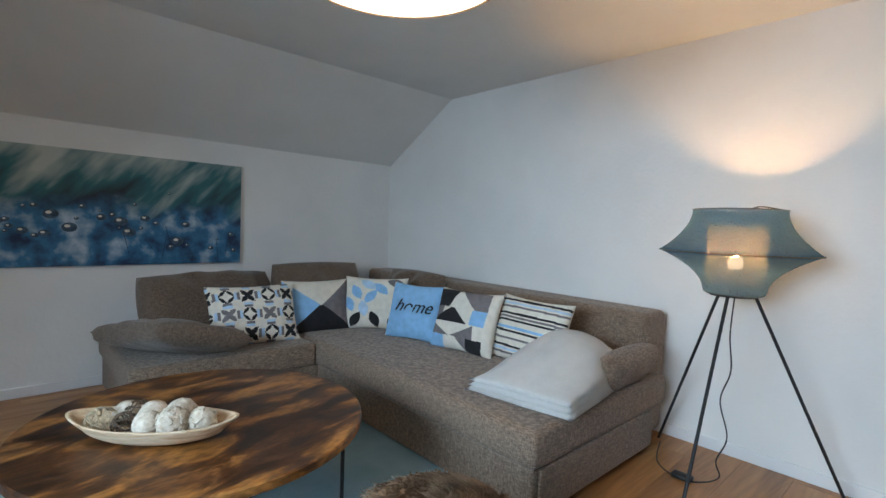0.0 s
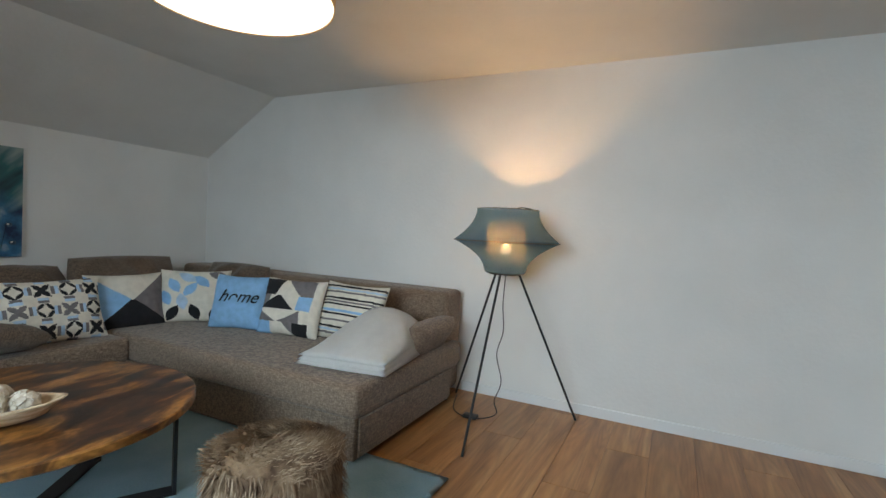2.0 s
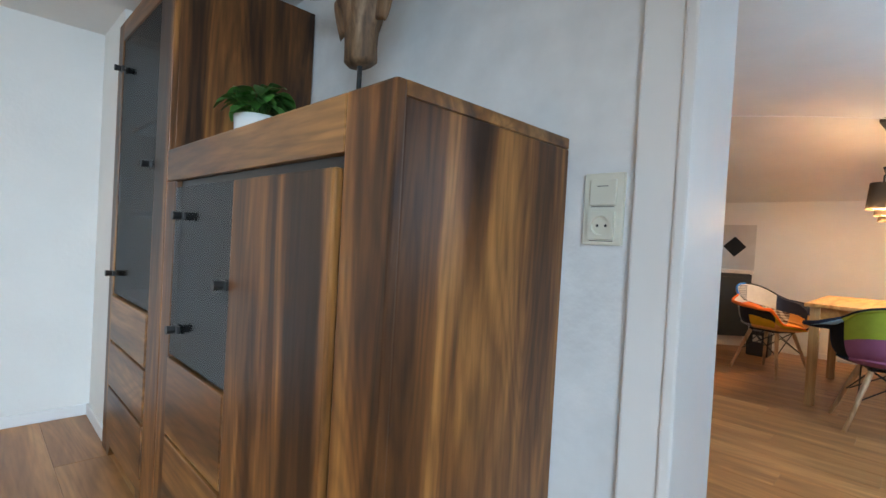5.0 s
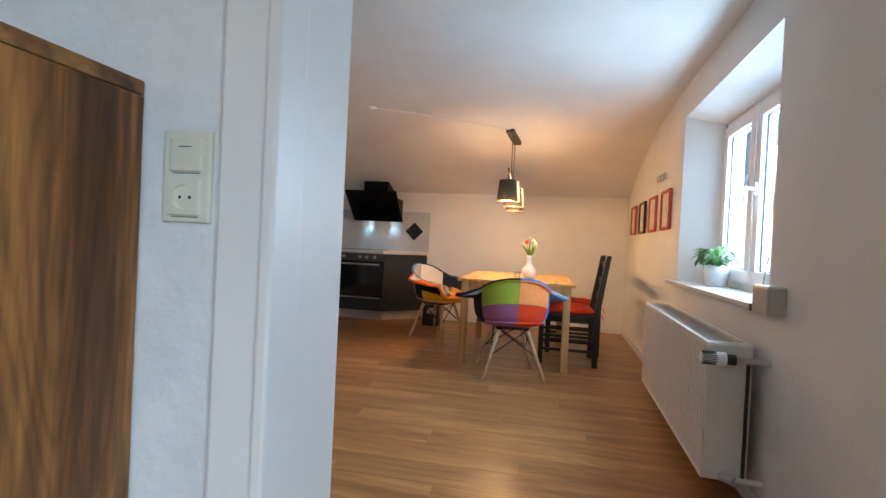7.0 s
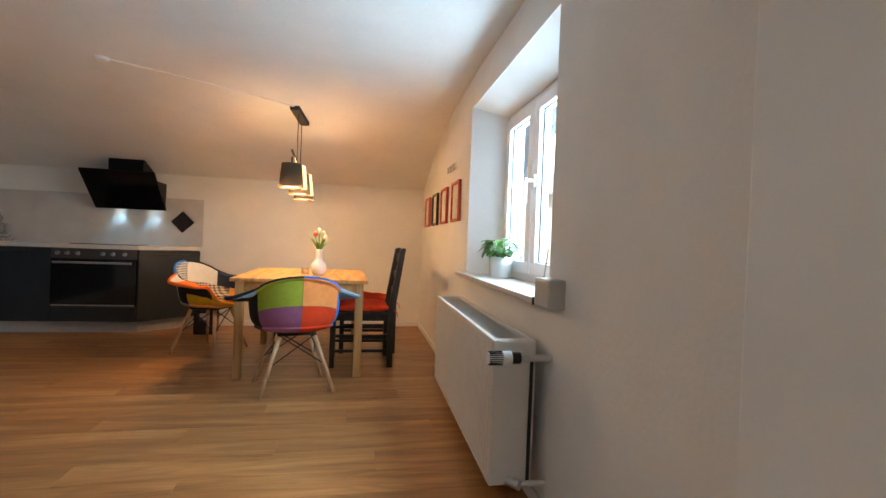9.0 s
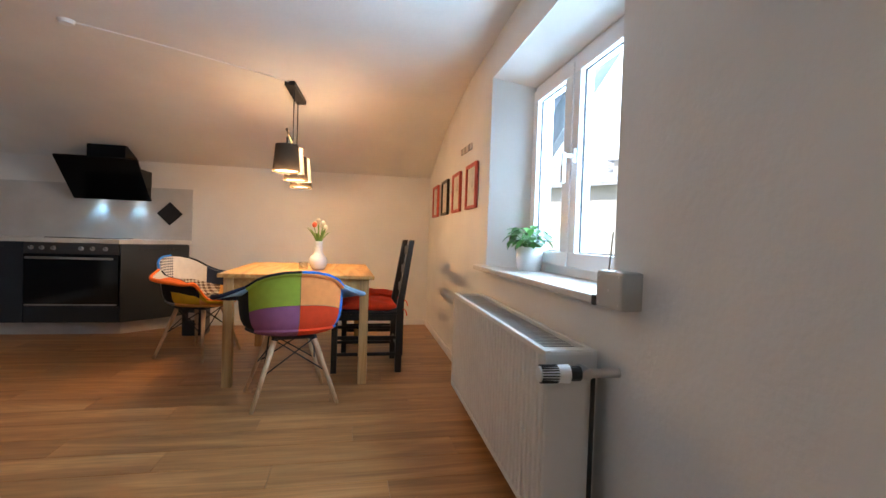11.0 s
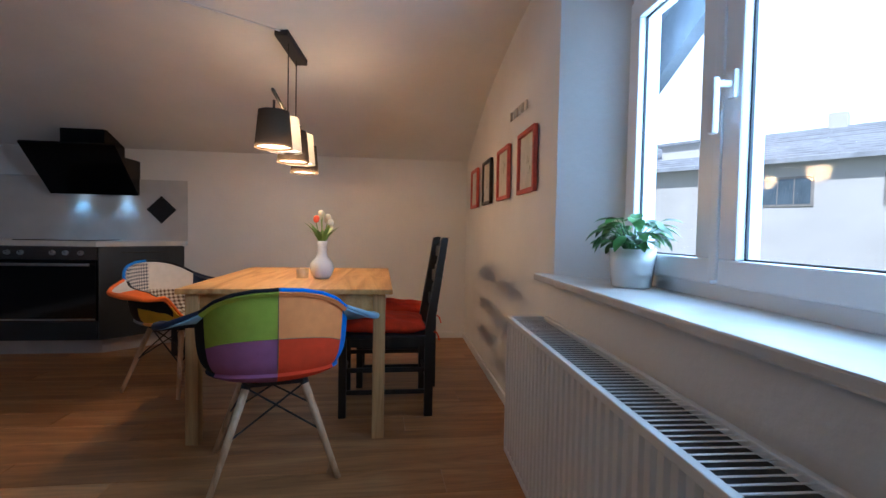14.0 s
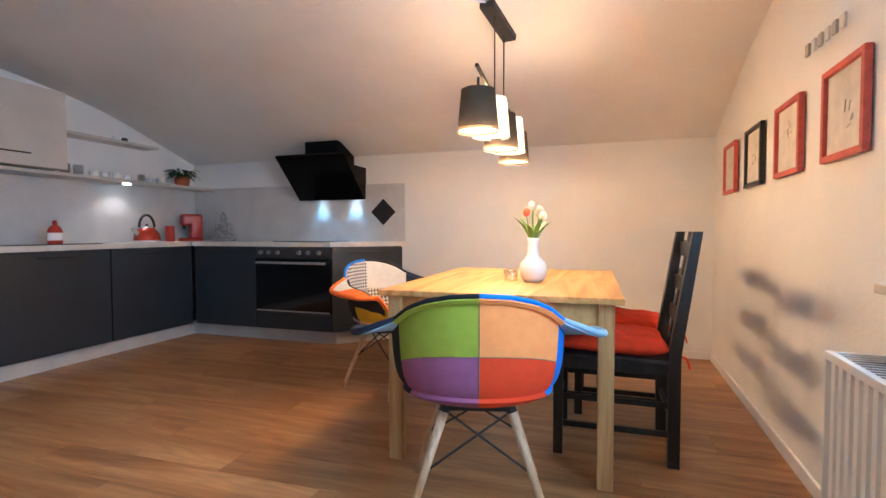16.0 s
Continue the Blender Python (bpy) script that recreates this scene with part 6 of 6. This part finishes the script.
part("shelf_lamp", rod((-4.62, 4.52, 1.372), (-4.62, 4.52, 1.378), 0.032, seg=24), M["led"], t, "lit spot lamp")
data = lamp("bulb_shelf", "SPOT", look((-4.62, 4.52, 1.365), (-4.66, 4.52, 0.8)), 2.2, (1.0, 0.93, 0.85), 0.02)
data.data.spot_size, data.data.spot_blend = radians(120), 0.5
t = thing("wall_cabinet", (0, 0, 0), "beige kitchen wall cabinet with a slim handle", "cabinet")
part("carcass", box((XK + 0.002, 2.2, 1.415), (-4.47, 3.93, 1.97), 0.002), M["gloss_beige"], t)
for y0, y1 in ((2.2, 3.05), (3.055, 3.93)):
    d = part("door", box((-4.468, y0 + 0.002, 1.417), (-4.45, y1 - 0.002, 1.97), 0.002), M["gloss_beige"], t)
    part("handle", rod((-4.435, y0 + 0.25, 1.50), (-4.435, y1 - 0.25, 1.50), 0.005), M["black"], d, "slim black bar handle")
for y in (2.4, 3.7):
    part("shelf_spacer", box((XK + 0.002, y, 1.402), (-4.60, y + 0.02, 1.415)), M["gloss_beige"], t)
t = thing("upper_shelf", (0, 0, 0), "short pale upper shelf on the wall", "shelf")
part("board", box((XK + 0.001, 3.935, 1.715), (-4.60, 4.83, 1.738), 0.002), M["gloss_beige"], t)
for y, r, h, mt in ((4.47, 0.018, 0.035, "ceramic"), (4.56, 0.024, 0.04, "dark")):
    o = tagged(link("jar", lathe([(0, 0), (r, 0), (r, h * 0.8), (r * 0.7, h), (0, h)], 20), M[mt], None, True), "small jar on the upper shelf", "jar")
    o.location = (-4.68, y, 1.738)
for k, (y, r, h) in enumerate(((4.02, 0.035, 0.085), (4.12, 0.035, 0.085), (4.24, 0.032, 0.055), (4.33, 0.032, 0.055), (4.43, 0.034, 0.06), (4.53, 0.032, 0.05), (4.66, 0.030, 0.07), (4.74, 0.03, 0.05), (4.86, 0.035, 0.055))):
    b = lathe([(0, 0), (r * 0.8, 0), (r, h * 0.3), (r, h), (r * 0.9, h), (r * 0.88, 0.01), (0, 0.008)], 22)
    o = tagged(link("cup", b, M["glass_cup"] if k in (0, 1, 6) else M["ceramic"], None, True), "clear drinking glass on the shelf" if k in (0, 1, 6) else "white cup on the shelf", "cup", "cups on the shelf")
    o.location = (-4.62, y, 1.402)
pot_plant((-4.62, 5.10, 1.402), 0.068, 0.095, "green fern-like plant in a terracotta pot on the shelf", M["terracotta"], 60, 0.085, 0.07, 0.09, 0.015, 21, "leaf_dark")


def kettle():
    t = thing("kettle", (-4.58, 4.67, CT), "red enamel whistling kettle on the worktop", "kettle")
    part("kettle_body", lathe([(0, 0), (0.10, 0), (0.108, 0.015), (0.10, 0.07), (0.072, 0.115), (0.05, 0.13), (0, 0.132)], 40), M["red_metal"], t, smooth=True)
    part("base_ring", lathe([(0.10, 0), (0.110, 0.003), (0.109, 0.014), (0.10, 0.014)], 40), M["chrome"], t, smooth=True)
    part("lid", lathe([(0.05, 0.128), (0.045, 0.138), (0, 0.142)], 32), M["chrome"], t, smooth=True)
    part("lid_knob", lathe([(0, 0.14), (0.008, 0.142), (0.014, 0.155), (0, 0.162)], 20), M["black"], t, smooth=True)
    part("spout", tube(wire([(0.0, -0.085, 0.07), (0.0, -0.12, 0.10), (0.0, -0.135, 0.125)], 4), 0.016, 12), M["chrome"], t, smooth=True)
    pts = [(0, 0.075 * math.cos(math.pi * k / 16) * 1.0, 0.13 + 0.11 * math.sin(math.pi * k / 16)) for k in range(17)]
    part("handle", tube(pts, 0.011, 10), M["black"], t, "arched black handle", True)


kettle()
o = tagged(link("tin", lathe([(0, 0), (0.036, 0), (0.038, 0.004), (0.038, 0.14), (0.034, 0.146), (0, 0.146)], 28), M["red_plastic"], None, True), "red tin canister on the worktop", "tin")
o.location = (-4.60, 4.93, CT)


def coffee_machine():
    t = thing("coffee_machine", (-4.58, 5.18, CT), "red capsule coffee machine in the worktop corner", "coffee machine", rz=-35)
    part("base", box((-0.07, -0.13, 0), (0.07, 0.08, 0.025), 0.012), M["red_plastic"], t, smooth=True)
    part("body", box((-0.06, -0.03, 0.02), (0.06, 0.08, 0.22), 0.02), M["red_plastic"], t, smooth=True)
    part("head", box((-0.06, -0.11, 0.15), (0.06, 0.08, 0.265), 0.03, seg=4), M["red_plastic"], t, smooth=True)
    part("spout", rod((0, -0.08, 0.12), (0, -0.08, 0.155), 0.014), M["black"], t)
    part("drip_tray", box((-0.045, -0.12, 0.025), (0.045, -0.035, 0.03), 0.002), M["black"], t)


coffee_machine()
b = lathe([(0, 0), (0.105, 0), (0.112, 0.012), (0.106, 0.028), (0, 0.03)], 32, squash=(1.1, 0.7))
for cx, cy, cz, rx, ry, rz_ in ((0, 0.0, 0.055, 0.105, 0.06, 0.034), (0, 0.012, 0.12, 0.058, 0.045, 0.075), (-0.062, 0.0, 0.115, 0.022, 0.026, 0.062), (0.062, 0.0, 0.115, 0.022, 0.026, 0.062),
                                (0, -0.035, 0.085, 0.05, 0.026, 0.018), (0, 0.008, 0.225, 0.031, 0.032, 0.040), (0, 0.008, 0.265, 0.014, 0.014, 0.018), (0, 0.008, 0.19, 0.018, 0.018, 0.022)):
    bmesh.ops.create_uvsphere(b, u_segments=18, v_segments=12, radius=1, matrix=Matrix.Translation((cx, cy, cz)) @ Matrix.Diagonal((rx, ry, rz_, 1)))
o = tagged(link("stone_figure", b, M["stone"], None, True), "grey stone seated figure on the worktop", "figurine")
o.matrix_basis = pose(-4.22, 5.19, CT, 0, 0, 10)
t = thing("soap_bottle", (-4.50, 3.86, CT), "red plastic bottle with a white label on the worktop", "bottle")
part("bottle", lathe([(0, 0), (0.042, 0), (0.045, 0.008), (0.045, 0.10), (0.03, 0.13), (0.014, 0.14), (0.014, 0.15), (0, 0.15)], 28, squash=(0.7, 1.1)), M["red_plastic"], t, smooth=True)
part("cap", rod((0, 0, 0.15), (0, 0, 0.175), 0.016, 0.012), M["red_plastic"], t)
part("label", lathe([(0.0462, 0.03), (0.0462, 0.085)], 28, squash=(0.7, 1.1)), M["ceramic"], t, smooth=True)
t = thing("step_bin", (-2.22, 4.95, 0), "small black bin beside the end cabinet", "bin")
part("bin_body", box((-0.10, -0.10, 0), (0.10, 0.10, 0.26), 0.02), M["black"], t)
part("label", box((-0.04, -0.103, 0.15), (0.04, -0.1, 0.22)), M["paper"], t)

# ---- outside ----
M["grass"] = material("outside_ground", (0.16, 0.17, 0.13), 0.95, vary=0.2, scale=0.4)
M["render"] = material("white_house_render", (0.84, 0.82, 0.78), 0.9, vary=0.04, scale=0.6)
M["house_frame"] = material("house_window_frame", (0.50, 0.46, 0.42), 0.5)
# the panes' pale blue has the reflected sky painted in
M["house_pane"] = material("house_pane_sky_tint", (0.16, 0.22, 0.28), 0.06, vary=0.15, scale=1.0, bump=0.0)
M["tiles"] = material("grey_roof_tiles", (0.52, 0.55, 0.60), 0.8, vary=0.12, scale=2.0, random_=0.1)
structure("ground", box((-400, -400, -3.2), (400, 400, -3.0)), M["grass"], "ground far below the window")


def house():
    t = thing("neighbour_house", (19, 24, -1.1), "white rendered house with a grey tiled roof", "house", rz=-55)
    part("wall", box((-9, -4, -1.5), (9, 4, 5.6)), M["render"], t)
    r = part("roof", prism([(-4.7, 5.35), (0, 7.25), (4.7, 5.35), (4.7, 5.55), (0, 7.5), (-4.7, 5.55)], -9.5, 9.5, "x"), M["tiles"], t)
    for k in range(13):
        f = (k + 0.5) / 13
        part("tile_course", box((-9.5, -4.75 + 4.7 * f, 5.57 + 1.95 * f - 0.06), (9.5, -4.75 + 4.7 * f + 0.30, 5.57 + 1.95 * f + 0.03)), M["tiles"], r)
    for x in (2.2, 6.4):
        for z in (3.5,):
            w = part("window", box((x - 1.0, -4.06, z), (x + 1.0, -3.98, z + 1.3), 0.01), M["house_frame"], t)
            for k in range(3):
                part("pane", box((x - 0.90 + 0.61 * k, -4.08, z + 0.10), (x - 0.33 + 0.61 * k, -4.05, z + 1.2)), M["house_pane"], w)
    d = part("dormer", box((-3.6, -3.2, 5.9), (-1.4, 0, 6.9)), M["render"], t)
    part("dormer_roof", box((-3.9, -3.5, 6.9), (-1.1, 0.2, 7.02)), M["tiles"], d)
    part("chimney", box((3, -0.4, 7.0), (3.7, 0.4, 8.1)), M["render"], t)


house()
glow = material("bright_haze", (0.80, 0.90, 1.0), 1.0, vary=0.0, bump=0.0, emit=2.2)
structure("backdrop", box((75, -60, -10), (75.5, 600, 200)), glow, "bright hazy white sky far behind the houses")
t = new("roof_overhang")
tagged(t, "grey timber verge of the own roof outside", kind="structure")
part("verge_board", prism([(2.45, 2.05), (5.2, 0.565), (5.2, 0.80), (2.45, 2.285)], 0.52, 0.58, "x"), material("verge_timber", (0.48, 0.52, 0.57), 0.8), t)
part("soffit", prism([(2.45, 2.285), (5.2, 0.80), (5.2, 0.84), (2.45, 2.325)], 0.33, 0.60, "x"), material("soffit_board", (0.34, 0.36, 0.40), 0.8), t)

# ---- floor planks ----
PW, PL = 0.192, 1.28
meshes = {}
y, row = -5.30, 0
while y < 5.70:
    x = -5.05 - (row * 0.47) % PL
    while x < 0.3:
        a, c = max(x, -5.05), min(x + PL, 0.3)
        if c - a > 0.05:
            key = round(c - a, 3)
            if key not in meshes:
                bm = box((0, 0, -0.012), (key - 0.0008, PW - 0.0008, 0.0), 0.0012, seg=1)
                me = bpy.data.meshes.new("plank")
                bm.to_mesh(me)
                bm.free()
                me.materials.append(M["plank"])
                meshes[key] = me
            o = new("plank", meshes[key])
            o.parent, o.location = floor, (a, y, 0)
        x += PL
    y += PW
    row += 1
